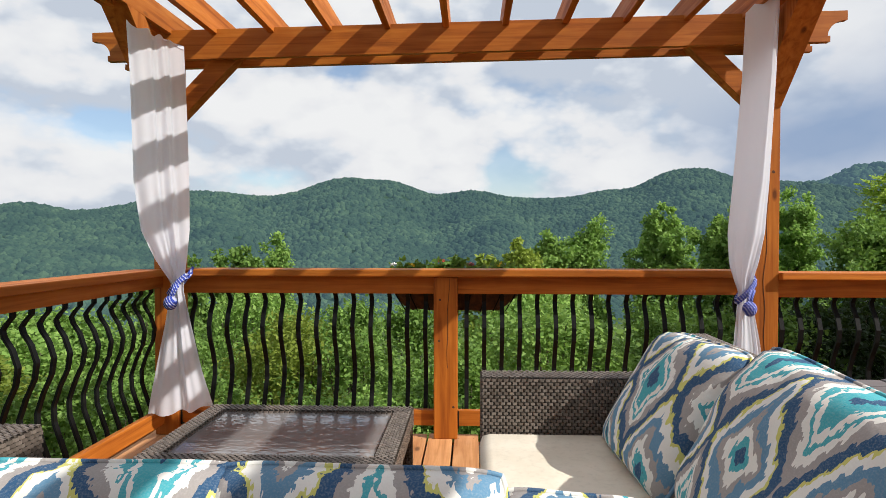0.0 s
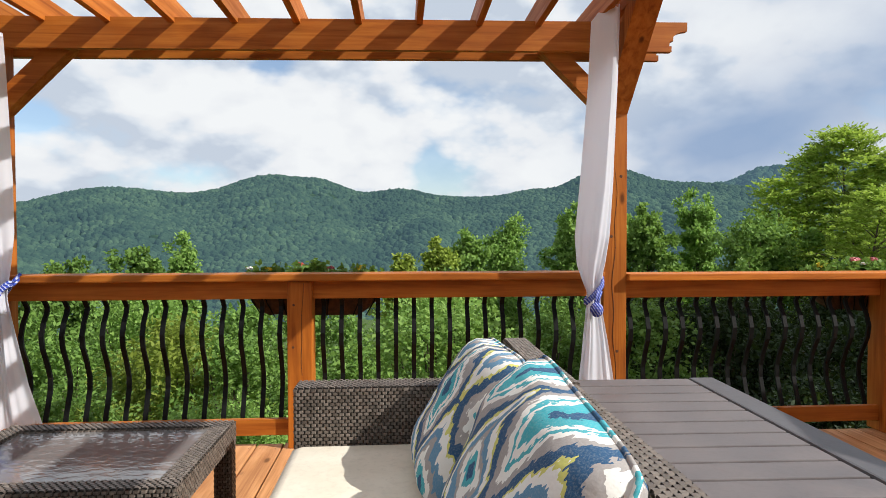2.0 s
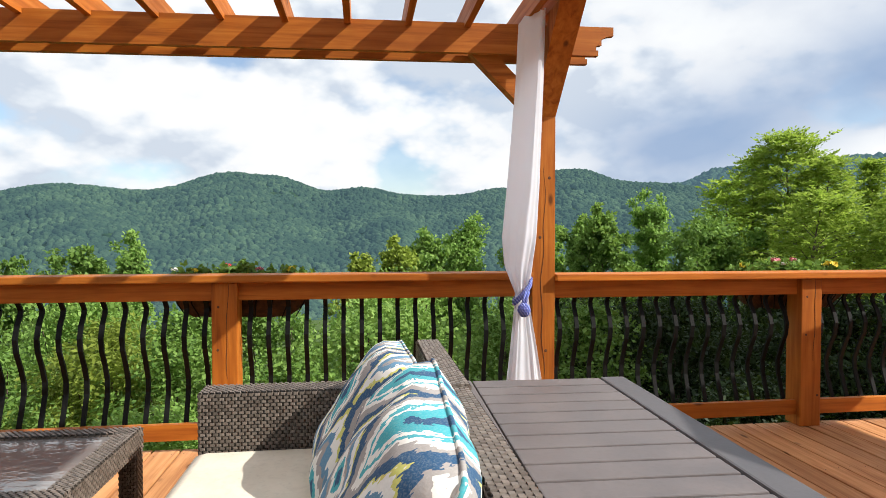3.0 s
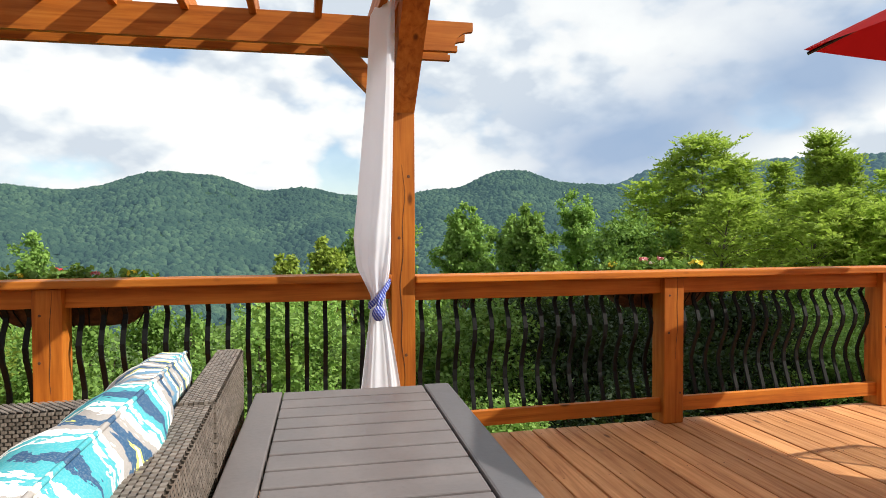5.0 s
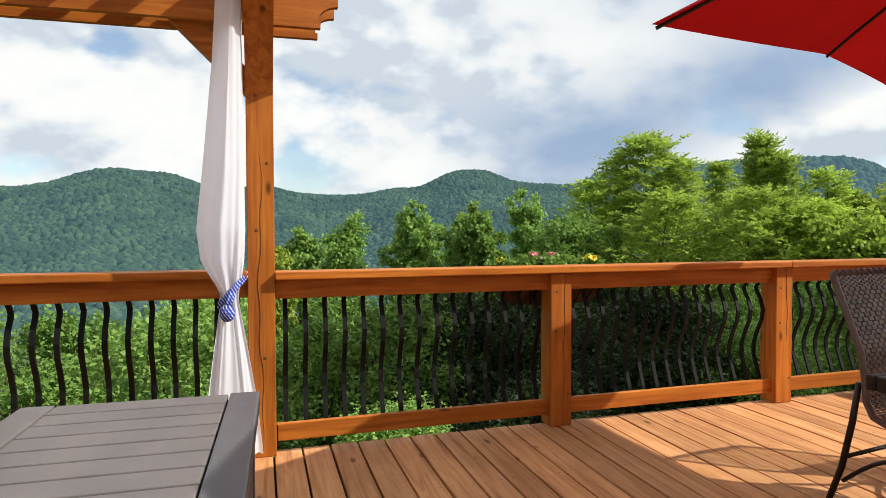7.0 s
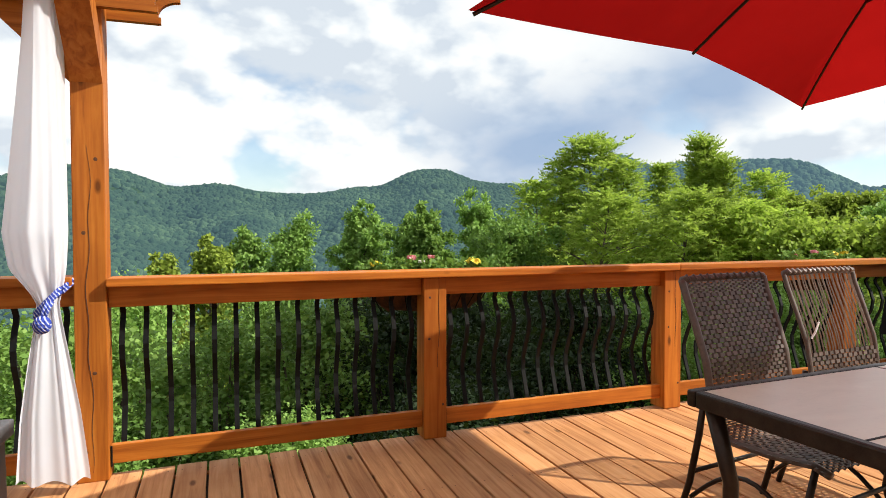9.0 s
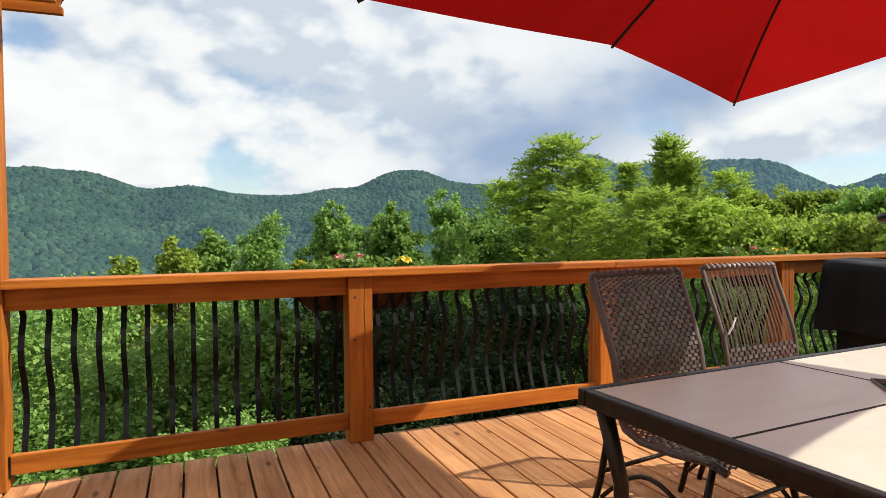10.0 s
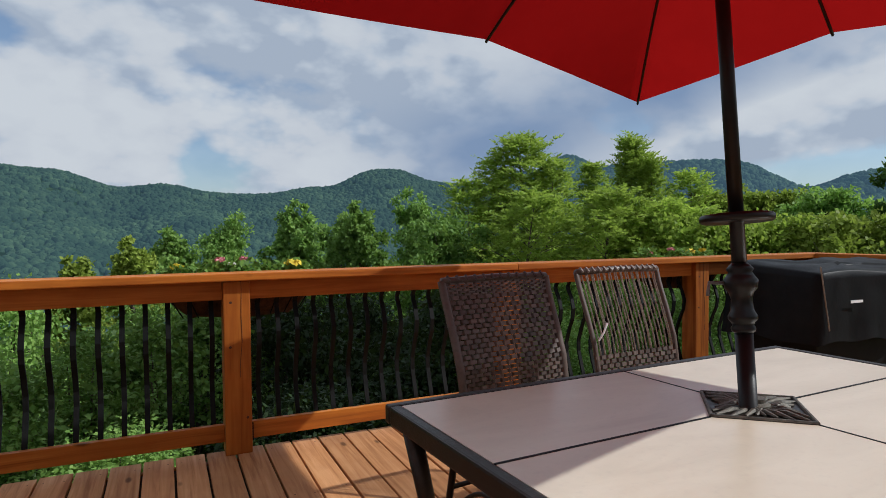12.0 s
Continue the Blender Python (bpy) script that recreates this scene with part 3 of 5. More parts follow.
def baluster(x, y, rz, parent):
    """A flat black bar bent like a basket: out at the top, in, out at the belly."""
    global BAL
    if BAL is None:
        bm = bmesh.new()
        prof = [(0.95, 0.0), (0.925, 0.0), (0.895, 0.028), (0.865, 0.048), (0.835, 0.040), (0.78, 0.004), (0.70, -0.022), (0.62, -0.010), (0.53, 0.032), (0.43, 0.066), (0.35, 0.064), (0.27, 0.038), (0.19, 0.010), (0.14, 0.0), (0.085, 0.0)]
        rows = []
        for z, o in prof:
            rows.append([bm.verts.new((sx * 0.0135, o + sy * 0.007, z)) for sx, sy in ((-1, -1), (1, -1), (1, 1), (-1, 1))])
        for a, b in zip(rows, rows[1:]):
            for k in range(4):
                bm.faces.new((a[k], b[k], b[(k + 1) % 4], a[(k + 1) % 4]))
        BAL = bpy.data.meshes.new("baluster")
        bm.normal_update()
        bm.to_mesh(BAL)
        bm.free()
        BAL.materials.append(M_IRON)
    ob = new("baluster", BAL)
    ob.parent = parent
    ob.matrix_basis = pose(x, y, 0, 0, 0, rz)
    return ob


def bracket(x, y, z, parent):
    part("rail_bracket", B(x - 0.004, x + 0.004, y - 0.012, y + 0.034, z - 0.055, z + 0.055, 0.002), M_IRON, parent)


def dip(x):
    """The rail sits a little lower past the pergola."""
    return 0.013 if x > 4.2 else 0.0


def railing_front():
    r = thing("railing_front", Matrix(), "stained cedar deck railing with bent black iron balusters", "railing", "deck railing", "structure")
    for i, x in enumerate(FRONT_POSTS):
        if i not in (0, 2):
            knotted_post("post", x, PF, 1.028 - dip(x), r)
            pts = [(x + 0.018 + 0.007 * math.sin(z * 6 + i) + 0.003 * math.sin(z * 21), PF - 0.0005, z) for z in np.linspace(0.45, 1.02, 24)]
            part("crack", tube(bmesh.new(), pts, [0.0006 + 0.0013 * math.sin(math.pi * (k + 4) / 30) for k in range(24)], 5), M_CRACK, r)
            for dx, z in ((-0.04, 0.62), (-0.035, 0.88), (0.05, 0.20)):
                part("knot", lathe(bmesh.new(), [(0.008, -0.004), (0.008, 0.0004), (0.003, 0.0012)], 10, Matrix.Translation((x + dx, PF, z + 0.03 * math.sin(i * 3))) @ pose(0, 0, 0, 90, 0, 0)), M_CRACK, r)
    for x0, x1 in zip(FRONT_POSTS, FRONT_POSTS[1:]):
        a, b = x0 + PW / 2, x1 - PW / 2
        part("face_board", B(a + 0.001, b - 0.001, 3.535, 3.573, 0.918 - dip(a), 1.030 - dip(a)), M_WX, r)
        part("bottom_rail", B(a + 0.001, b - 0.001, 3.530, 3.572, 0.072, 0.172), M_WX, r)
        bracket(a + 0.006, 3.53, 0.115, r)
        n = round((b - a) / 0.1175)
        for k in range(n):
            baluster(a + (k + 0.5) * (b - a) / n, 3.581, 0, r)
    # cap boards, butted over the posts, notched at the tall posts
    for a, b in ((0.545, 4.173), (4.327, 8.03), (8.033, 11.46)):
        part("cap_board", B(a, b, 3.45, 3.655, 1.032 - dip(a), 1.076 - dip(a), 0.006), M_WX, r)
    return r


railing_front()


def railing_side(name, x, sign, posts, label):
    r = thing(name, Matrix(), label, "railing", "deck railing", "structure")
    for y in posts[1:]:
        part("post", B(x - PW / 2, x + PW / 2, y, y + PW, 0.0, 1.028 - dip(x), 0.006), M_WZ, r)
    for y1, y0 in zip(posts, posts[1:]):
        a, b = y0 + PW + 0.001, y1 - 0.001
        part("face_board", B(x + sign * 0.03 - 0.019, x + sign * 0.03 + 0.019, a, b, 0.955 if sign > 0 else 0.905, 1.030 - dip(x)), M_WY, r)
        part("bottom_rail", B(x + sign * 0.03 - 0.021, x + sign * 0.03 + 0.021, a, b, 0.072, 0.172), M_WY, r)
        n = round((b - a) / 0.1175)
        for k in range(n):
            baluster(x + sign * 0.0, a + (k + 0.5) * (b - a) / n, 90 * sign, r)
    part("cap_board", B(x - 0.105, x + 0.09, posts[-1], 3.448, 1.032 - dip(x), 1.076 - dip(x), 0.006), M_WY, r)
    return r


railing_side("railing_side", 0.405, 1, (3.49, 1.60, -0.30, -2.2, -3.2), "stained cedar side railing with bent black iron balusters")
railing_side("railing_far_side", 11.35, -1, (3.49, 1.60, -0.30, -2.2, -3.2), "stained cedar railing closing the far end of the deck")


# ---- pergola ----
PERG_X = (0.47, 4.25)
BEAM_Z0, BEAM_Z1 = 2.45, 2.633


def beam_outline():
    """A board with a scalloped cut at both ends."""
    x0, x1 = 0.03, 4.69
    pts = [(x0, BEAM_Z1), (x0, BEAM_Z1 - 0.055)]
    for k in range(1, 7):
        a = k / 7 * math.pi / 2
        pts.append((x0 + 0.115 * math.sin(a), BEAM_Z1 - 0.055 - 0.09 * (1 - math.cos(a))))
    pts += [(x0 + 0.115, BEAM_Z0 + 0.035), (x0 + 0.10, BEAM_Z0 + 0.035), (x0 + 0.10, BEAM_Z0)]
    right = [(x0 + x1 - u, v) for u, v in reversed(pts)]
    return pts + right


def pergola():
    p = thing("pergola", Matrix(), "orange-stained cedar pergola with open rafters and knee braces", "pergola")
    for x in PERG_X:
        part("post", B(x - PW / 2, x + PW / 2, PF, PF + PW, 0.0, 2.62, 0.006), M_WZ, p)
        part("post", B(x - PW / 2, x + PW / 2, -1.4, -1.4 + PW, 0.0, 2.62, 0.006), M_WZ, p)
    for y in (PF - 0.041, PF + PW + 0.002, -1.4 - 0.041, -1.4 + PW + 0.002):
        part("beam", prism(bmesh.new(), beam_outline(), 1, y, y + 0.039), M_WX, p)
    for k in range(-5, 6):
        x = 2.28 + 0.366 * k
        if k == 5:
            x = 4.09
        bm = bmesh.new()
        out = [(-1.85, 2.745), (-1.85, 2.67), (-1.75, 2.605), (3.85, 2.605), (3.95, 2.67), (3.95, 2.745)]
        part("rafter", prism(bm, out, 0, x - 0.02, x + 0.02), M_WY, p)
    for x in PERG_X:
        for s in (-1, 1):
            out = [(-1.85, 2.745), (-1.85, 2.67), (-1.75, 2.612), (3.85, 2.612), (3.95, 2.67), (3.95, 2.745)]
            part("side_rafter", prism(bmesh.new(), out, 0, x + s * 0.056 - 0.019, x + s * 0.056 + 0.019), M_WY, p)
    for x, s in ((PERG_X[0], 1), (PERG_X[1], -1)):
        e = x + s * PW / 2
        out = [(e, 2.07), (e + s * 0.40, 2.47), (e + s * 0.40, 2.55), (e + s * 0.32, 2.55), (e, 2.07 + 0.16)]
        part("knee_brace", prism(bmesh.new(), out, 1, PF + 0.03, PF + PW - 0.03), M_WX, p)
        out = [(PF, 2.07), (PF, 2.26), (PF - 0.40, 2.66), (PF - 0.58, 2.66)]
        part("knee_brace", prism(bmesh.new(), out, 0, x - PW / 2 + 0.001, x + PW / 2 - 0.001), M_WZ, p)
    # the frame has settled a little at the deck corner
    for ob in p.children:
        for v in ob.data.vertices:
            if v.co.z > 1.5:
                v.co.z -= 0.05 * (4.25 - v.co.x) / 3.78
    # drying cracks and knots on the post
    for x, z0, z1 in ((4.245, 0.05, 1.75),):
        pts = [(x + 0.010 * math.sin(z * 5.1) + 0.006 * math.sin(z * 17), PF - 0.0005, z) for z in np.linspace(z0, z1, 40)]
        part("crack", tube(bmesh.new(), pts, [0.0008 + 0.0016 * math.sin(math.pi * k / 39) for k in range(40)], 5), M_CRACK, p)
    for x, z in ((4.265, 0.57), (4.225, 1.30), (4.285, 1.68), (4.22, 0.16)):
        part("knot", lathe(bmesh.new(), [(0.010, -0.004), (0.010, 0.0004), (0.004, 0.0012)], 10, Matrix.Translation((x, PF, z)) @ pose(0, 0, 0, 90, 0, 0)), M_CRACK, p)
    return p


pergola()


# ---- curtains ----
def curtain(name, rows, folds, label, side):
    """Cloth hung by the post, gathered by a cord and flaring below. rows: height, one edge (x, y), the bulge (x, y), the other edge (x, y), depth of folds."""
    bm = bmesh.new()
    nz, nx = 80, 72
    zs = [r[0] for r in rows][::-1]
    cols = [[r[k] for r in rows][::-1] for k in range(1, 8)]
    grid = []
    for j in range(nz + 1):
        z = rows[0][0] + (rows[-1][0] - rows[0][0]) * j / nz
        ax, ay, mx, my, bx, by, d = (float(np.interp(z, zs, c)) for c in cols)
        n = Vector((ay - by, bx - ax)).normalized()
        line = []
        for i in range(nx + 1):
            f = i / nx
            g = f + 0.05 * math.sin(f * 9 + side) + 0.02 * math.sin(z * 2.1 + f * 4)
            ph = g * folds * math.tau
            amp = 0.55 + 0.45 * noise.noise(Vector((f * 3.1, z * 0.5, 2.0 + side)))
            o = d * (0.8 * math.sin(ph) * amp + 0.16 * math.sin(ph * 2.7 + z * 1.3))
            zz = z
            if j == nz:
                zz += 0.012 * math.sin(ph) + 0.05 * (f - 0.5) * side
            if j == 0:
                zz += 0.012 * math.sin(ph * 1.5) - 0.04 * f * side
            p0, p1, p2 = (1 - f) ** 2, 2 * f * (1 - f), f * f
            line.append(bm.verts.new((ax * p0 + mx * p1 + bx * p2 + n.x * o, ay * p0 + my * p1 + by * p2 + n.y * o, zz)))
        grid.append(line)
    for j in range(nz):
        for i in range(nx):
            bm.faces.new((grid[j][i], grid[j + 1][i], grid[j + 1][i + 1], grid[j][i + 1]))
    c = thing(name, Matrix(), label, "curtain", "pergola curtains")
    part("cloth", bm, M_SHEER, c, "", True)
    return c


def tie(cx, cy, z, parent, post):
    """A doubled cord round the cloth, led up to the post, with a knotted ball hanging in front."""
    bm = bmesh.new()
    pts = []
    for k in range(25):
        a = k / 24 * math.tau
        pts.append((cx + 0.054 * math.cos(a), cy + 0.040 * math.sin(a), z + 0.060 * math.cos(a)))
    for dz in (0.0, 0.020):
        tube(bm, [(p[0], p[1], p[2] + dz) for p in pts], 0.010, 8)
        tube(bm, [(cx + 0.06, cy + 0.02, z + 0.060 + dz), (*post, z + 0.10 + dz)], 0.010, 8)
    part("tie_cord", bm, M_ROPE, parent, "blue and white twisted cord", True)
    bm = bmesh.new()
    c = Vector((cx - 0.008, cy - 0.074, z - 0.088))
    for q in range(3):
        for o in (-0.020, -0.007, 0.007, 0.020):
            ring = []
            for k in range(17):
                a = k / 16 * math.tau
                r = math.sqrt(0.033 ** 2 - o * o)
                v = Vector((r * math.cos(a), r * math.sin(a), o))
                ring.append(c + Vector((v[q], v[(q + 1) % 3], v[(q + 2) % 3] * 1.15)))
            tube(bm, ring, 0.0078, 6)
    for dx in (-0.009, 0.009):
        tube(bm, [c + Vector((dx, 0.005, 0.030)), c + Vector((0.012 + dx, 0.018, 0.070)), c + Vector((0.03 + dx, 0.028, 0.11))], 0.009, 8)
    part("tie_knot", bm, M_ROPE, parent, "blue knotted ball of cord", True)


cl = curtain("curtain", [(2.46, 0.553, 2.93, 0.629, 3.085, 0.705, 3.28, 0.02), (2.2, 0.548, 2.97, 0.621, 3.125, 0.695, 3.32, 0.022), (1.6, 0.515, 3.06, 0.595, 3.2, 0.685, 3.38, 0.03),
                         (1.32, 0.500, 3.16, 0.583, 3.26, 0.675, 3.4, 0.036), (1.14, 0.520, 3.28, 0.595, 3.315, 0.660, 3.39, 0.034), (1.0, 0.560, 3.37, 0.605, 3.35, 0.645, 3.38, 0.028),
                         (0.95, 0.562, 3.37, 0.605, 3.35, 0.642, 3.38, 0.026), (0.75, 0.535, 3.35, 0.615, 3.34, 0.69, 3.37, 0.026), (0.45, 0.48, 3.33, 0.63, 3.325, 0.765, 3.36, 0.026),
                         (0.2, 0.44, 3.31, 0.65, 3.315, 0.845, 3.36, 0.024)],
             2.6, "white sheer curtain gathered by a blue cord at the pergola post", 1)
tie(0.604, 3.375, 0.965, cl, (0.66, 3.47))
cr = curtain("curtain", [(2.60, 4.035, 3.33, 4.18, 2.88, 4.16, 3.445, 0.016), (2.2, 4.010, 3.32, 4.17, 2.92, 4.162, 3.45, 0.020), (1.6, 3.955, 3.3, 4.15, 3.02, 4.165, 3.45, 0.026),
                         (1.3, 3.925, 3.29, 4.12, 3.1, 4.168, 3.44, 0.032), (1.13, 3.945, 3.31, 4.10, 3.24, 4.160, 3.43, 0.034), (1.03, 4.00, 3.37, 4.09, 3.34, 4.145, 3.43, 0.028),
                         (0.96, 4.035, 3.39, 4.085, 3.37, 4.130, 3.42, 0.024), (0.91, 4.035, 3.39, 4.085, 3.37, 4.130, 3.42, 0.024), (0.65, 4.0, 3.36, 4.09, 3.33, 4.175, 3.41, 0.026),
                         (0.4, 3.968, 3.35, 4.09, 3.31, 4.215, 3.41, 0.026), (0.07, 3.945, 3.35, 4.1, 3.3, 4.25, 3.42, 0.024)],
             2.4, "white sheer curtain tied back with a blue cord beside the post", -1)
tie(4.083, 3.395, 0.945, cr, (4.172, 3.50))


# ---- sectional sofa ----
def wick_box(name, x0, x1, y0, y1, z0, z1, parent, faces="xXyYT", cell=(0.024, 0.0135)):
    """A woven resin box: a dark core with strands on the sides that show."""
    core = part(name, B(x0, x1, y0, y1, z0, z1, 0.012), M_WICKD, parent)
    cu, cv = cell
    e = 0.001
    for f in faces:
        if f == "x":
            a = ((x0 - e, y1, z0), (0, y0 - y1, 0), (0, 0, z1 - z0), y1 - y0, z1 - z0)
        elif f == "X":
            a = ((x1 + e, y0, z0), (0, y1 - y0, 0), (0, 0, z1 - z0), y1 - y0, z1 - z0)
        elif f == "y":
            a = ((x0, y0 - e, z0), (x1 - x0, 0, 0), (0, 0, z1 - z0), x1 - x0, z1 - z0)
        elif f == "Y":
            a = ((x1, y1 + e, z0), (x0 - x1, 0, 0), (0, 0, z1 - z0), x1 - x0, z1 - z0)
        else:
            if x1 - x0 > y1 - y0:
                a = ((x0, y0, z1 + e), (x1 - x0, 0, 0), (0, y1 - y0, 0), x1 - x0, y1 - y0)
            else:
                a = ((x1, y0, z1 + e), (0, y1 - y0, 0), (x0 - x1, 0, 0), y1 - y0, x1 - x0)
        weave("weave", a[0], a[1], a[2], max(2, round(a[3] / cu)), max(2, round(a[4] / cv)), M_WICK, core)
    return core


def seat_cushion(parent_label, x0, x1, y0, y1, z0, z1):
    bm = B(x0, x1, y0, y1, z0, z1, 0.045)
    ob = finish("seat_cushion", bm, M_SEAT, None, "", True)
    tagged(ob, parent_label, "cushion", "sofa seat cushions")
    return ob


SX0, SX1 = 2.48, 3.41
sofa = thing("sofa_section", Matrix(), "brown woven resin sofa section with a square arm", "sofa", "sectional sofa")
wick_box("back_panel", 3.322, SX1, 1.482, 2.24, 0.08, 0.876, sofa, "xXyYT")
wick_box("arm", SX0, 3.318, 2.115, 2.24, 0.08, 0.715, sofa, "xyYT")
wick_box("seat_base", SX0, 3.318, 1.482, 2.112, 0.08, 0.36, sofa, "x")
seat_cushion("cream canvas seat cushion on the woven sofa", SX0 - 0.01, 3.31, 1.486, 2.108, 0.362, 0.505)
sofa = thing("sofa_section", Matrix(), "brown woven resin corner sofa section", "sofa", "sectional sofa")
wick_box("back_panel", 3.318, SX1 - 0.006, 0.45, 1.478, 0.08, 0.870, sofa, "xXyT")
wick_box("seat_base", SX0, 3.314, 0.72, 1.478, 0.08, 0.36, sofa, "x")
seat_cushion("cream canvas seat cushion on the corner sofa section", SX0 - 0.01, 3.305, 0.75, 1.48, 0.362, 0.505)
sofa = thing("sofa_section", Matrix(), "brown woven resin sofa section seen over its back", "sofa", "sectional sofa")
wick_box("back_panel", 1.03, 3.31, 0.45, 0.56, 0.08, 0.76, sofa, "yT")
wick_box("arm", 0.93, 1.10, 0.565, 1.50, 0.08, 0.695, sofa, "xXYT")
wick_box("seat_base", 1.155, 2.46, 0.565, 1.40, 0.08, 0.36, sofa, "Y")
seat_cushion("cream canvas seat cushion between woven arms", 1.16, 2.45, 0.72, 1.41, 0.362, 0.505)


def pillow(m, w, h, t, mat, seed, label):
    p = thing("throw_pillow", m, label, "pillow", "ikat throw pillows")
    part("cover", cushion(bmesh.new(), w, h, t, seed=seed), mat, p, "", True)
    bm = bmesh.new()
    pts = []
    for k in range(97):
        a = k / 96 * 4
        q, f = int(a) % 4, a - int(a)
        s = 2 * f - 1
        x, y = ((s, -1), (1, s), (-s, 1), (-1, -s))[q]
        rnd = 1 - 0.07 * (x * y) ** 4
        pts.append((x * w / 2 * (1 - 0.035 * (1 - y * y)) * rnd, y * h / 2 * (1 - 0.035 * (1 - x * x)) * rnd, 0))
    tube(bm, pts, 0.006, 6)
    part("piping", bm, mat, p, "", True)
    return p


def lean(x, y, z, rz, tilt, roll=0):
    return pose(x, y, z, 0, 0, rz) @ pose(0, 0, 0, tilt, 0, 0) @ pose(0, 0, 0, 0, 0, roll)


IK = "blue, teal and lime ikat pillow propped on the sofa"
pillow(lean(3.11, 1.77, 0.705, 270, 58, 3), 0.66, 0.54, 0.22, M_IKAT, 1, IK)
pillow(lean(3.15, 1.05, 0.725, 268, 62, -2), 0.86, 0.56, 0.25, M_IKAT2, 2, IK)
pillow(lean(1.70, 0.73, 0.645, 1, 66, 0), 0.66, 0.46, 0.21, M_IKAT2, 3, IK)
pillow(lean(2.22, 0.72, 0.648, -2, 66, 0), 0.58, 0.46, 0.19, M_IKAT, 4, IK)
pillow(lean(2.63, 0.83, 0.610, -10, 62, 0), 0.30, 0.36, 0.15, M_IKAT2, 5, IK)


# ---- coffee table ----
def coffee_table():
    x0, x1, y0, y1, z = 1.25, 2.17, 1.72, 2.42, 0.504
    c = thing("coffee_table", Matrix(), "brown woven coffee table with a rippled glass top", "table")
    b = 0.075
    for n, a in (("rim", (x0, x1, y0, y0 + b)), ("rim", (x0, x1, y1 - b, y1)), ("rim", (x0, x0 + b, y0 + b + 0.001, y1 - b - 0.001)), ("rim", (x1 - b, x1, y0 + b + 0.001, y1 - b - 0.001))):
        wick_box(n, *a, z - 0.085, z, c, "xXyYT", (0.024, 0.012))
    for x in (x0, x1 - 0.07):
        for y in (y0, y1 - 0.07):
            wick_box("leg", x + 0.003, x + 0.067, y + 0.003, y + 0.067, 0.0, z - 0.087, c, "xXyY", (0.024, 0.012))
    part("glass_top", B(x0 + b + 0.001, x1 - b - 0.001, y0 + b + 0.001, y1 - b - 0.001, z - 0.022, z - 0.008, 0.003), M_GLASS, c, "rippled smoky glass")
    part("under_tray", B(x0 + b, x1 - b, y0 + b, y1 - b, z - 0.075, z - 0.06, 0), M_WICKD, c)


coffee_table()


# ---- slatted table ----
def slat_table():
    x0, x1, y0, y1, z = 3.455, 4.240, 0.84, 2.268, 0.692
    s = thing("patio_table", pose(x1, y1, 0, 0, 0, -1.8) @ pose(-x1, -y1, 0), "grey slatted resin patio table with a dark frame", "table")
    part("side_board", B(x0, x0 + 0.104, y0, y1, z - 0.03, z, 0.006), M_SLAT, s)
    part("side_board", B(x1 - 0.106, x1, y0, y1, z - 0.05, z + 0.002, 0.008), M_SLATD, s)
    w = (y1 - y0) / 12
    for k in range(12):
        b = y1 - k * w
        part("slat", B(x0 + 0.110, x1 - 0.112, b - w + 0.005, b - 0.004, z - 0.022, z - 0.002, 0.005), M_SLAT, s)
    # added black board that stands in for shade in the slat gaps
    part("dark_gap_board", B(x0 + 0.105, x1 - 0.107, y0 + 0.01, y1 - 0.01, z - 0.030, z - 0.0225, 0), M_IRON, s)
    part("apron", B(x1 - 0.05, x1 - 0.02, y0 + 0.05, y1 - 0.05, z - 0.15, z - 0.031), M_SLATD, s)
    part("apron", B(x0 + 0.02, x0 + 0.05, y0 + 0.05, y1 - 0.05, z - 0.15, z - 0.031), M_SLATD, s)
    part("apron", B(x0 + 0.051, x1 - 0.051, y1 - 0.05, y1 - 0.02, z - 0.15, z - 0.031), M_SLATD, s)
    part("apron", B(x0 + 0.051, x1 - 0.051, y0 + 0.02, y0 + 0.05, z - 0.15, z - 0.031), M_SLATD, s)
    for k in range(8):
        y = y0 + 0.12 + k * 0.165
        part("side_panel", B(x1 - 0.046, x1 - 0.026, y, y + 0.155, 0.06, z - 0.152, 0.004), M_SLATD, s)
    for x in (x0 + 0.02, x1 - 0.09):
        for y in (y0 + 0.02, y1 - 0.09):
            part("leg", B(x, x + 0.07, y, y + 0.07, 0.0, z - 0.032, 0.006), M_SLATD, s)


slat_table()


# ---- dining table ----
DT = pose(7.375, 1.058, 0, 0, 0, 2.85)
DZ = 0.755


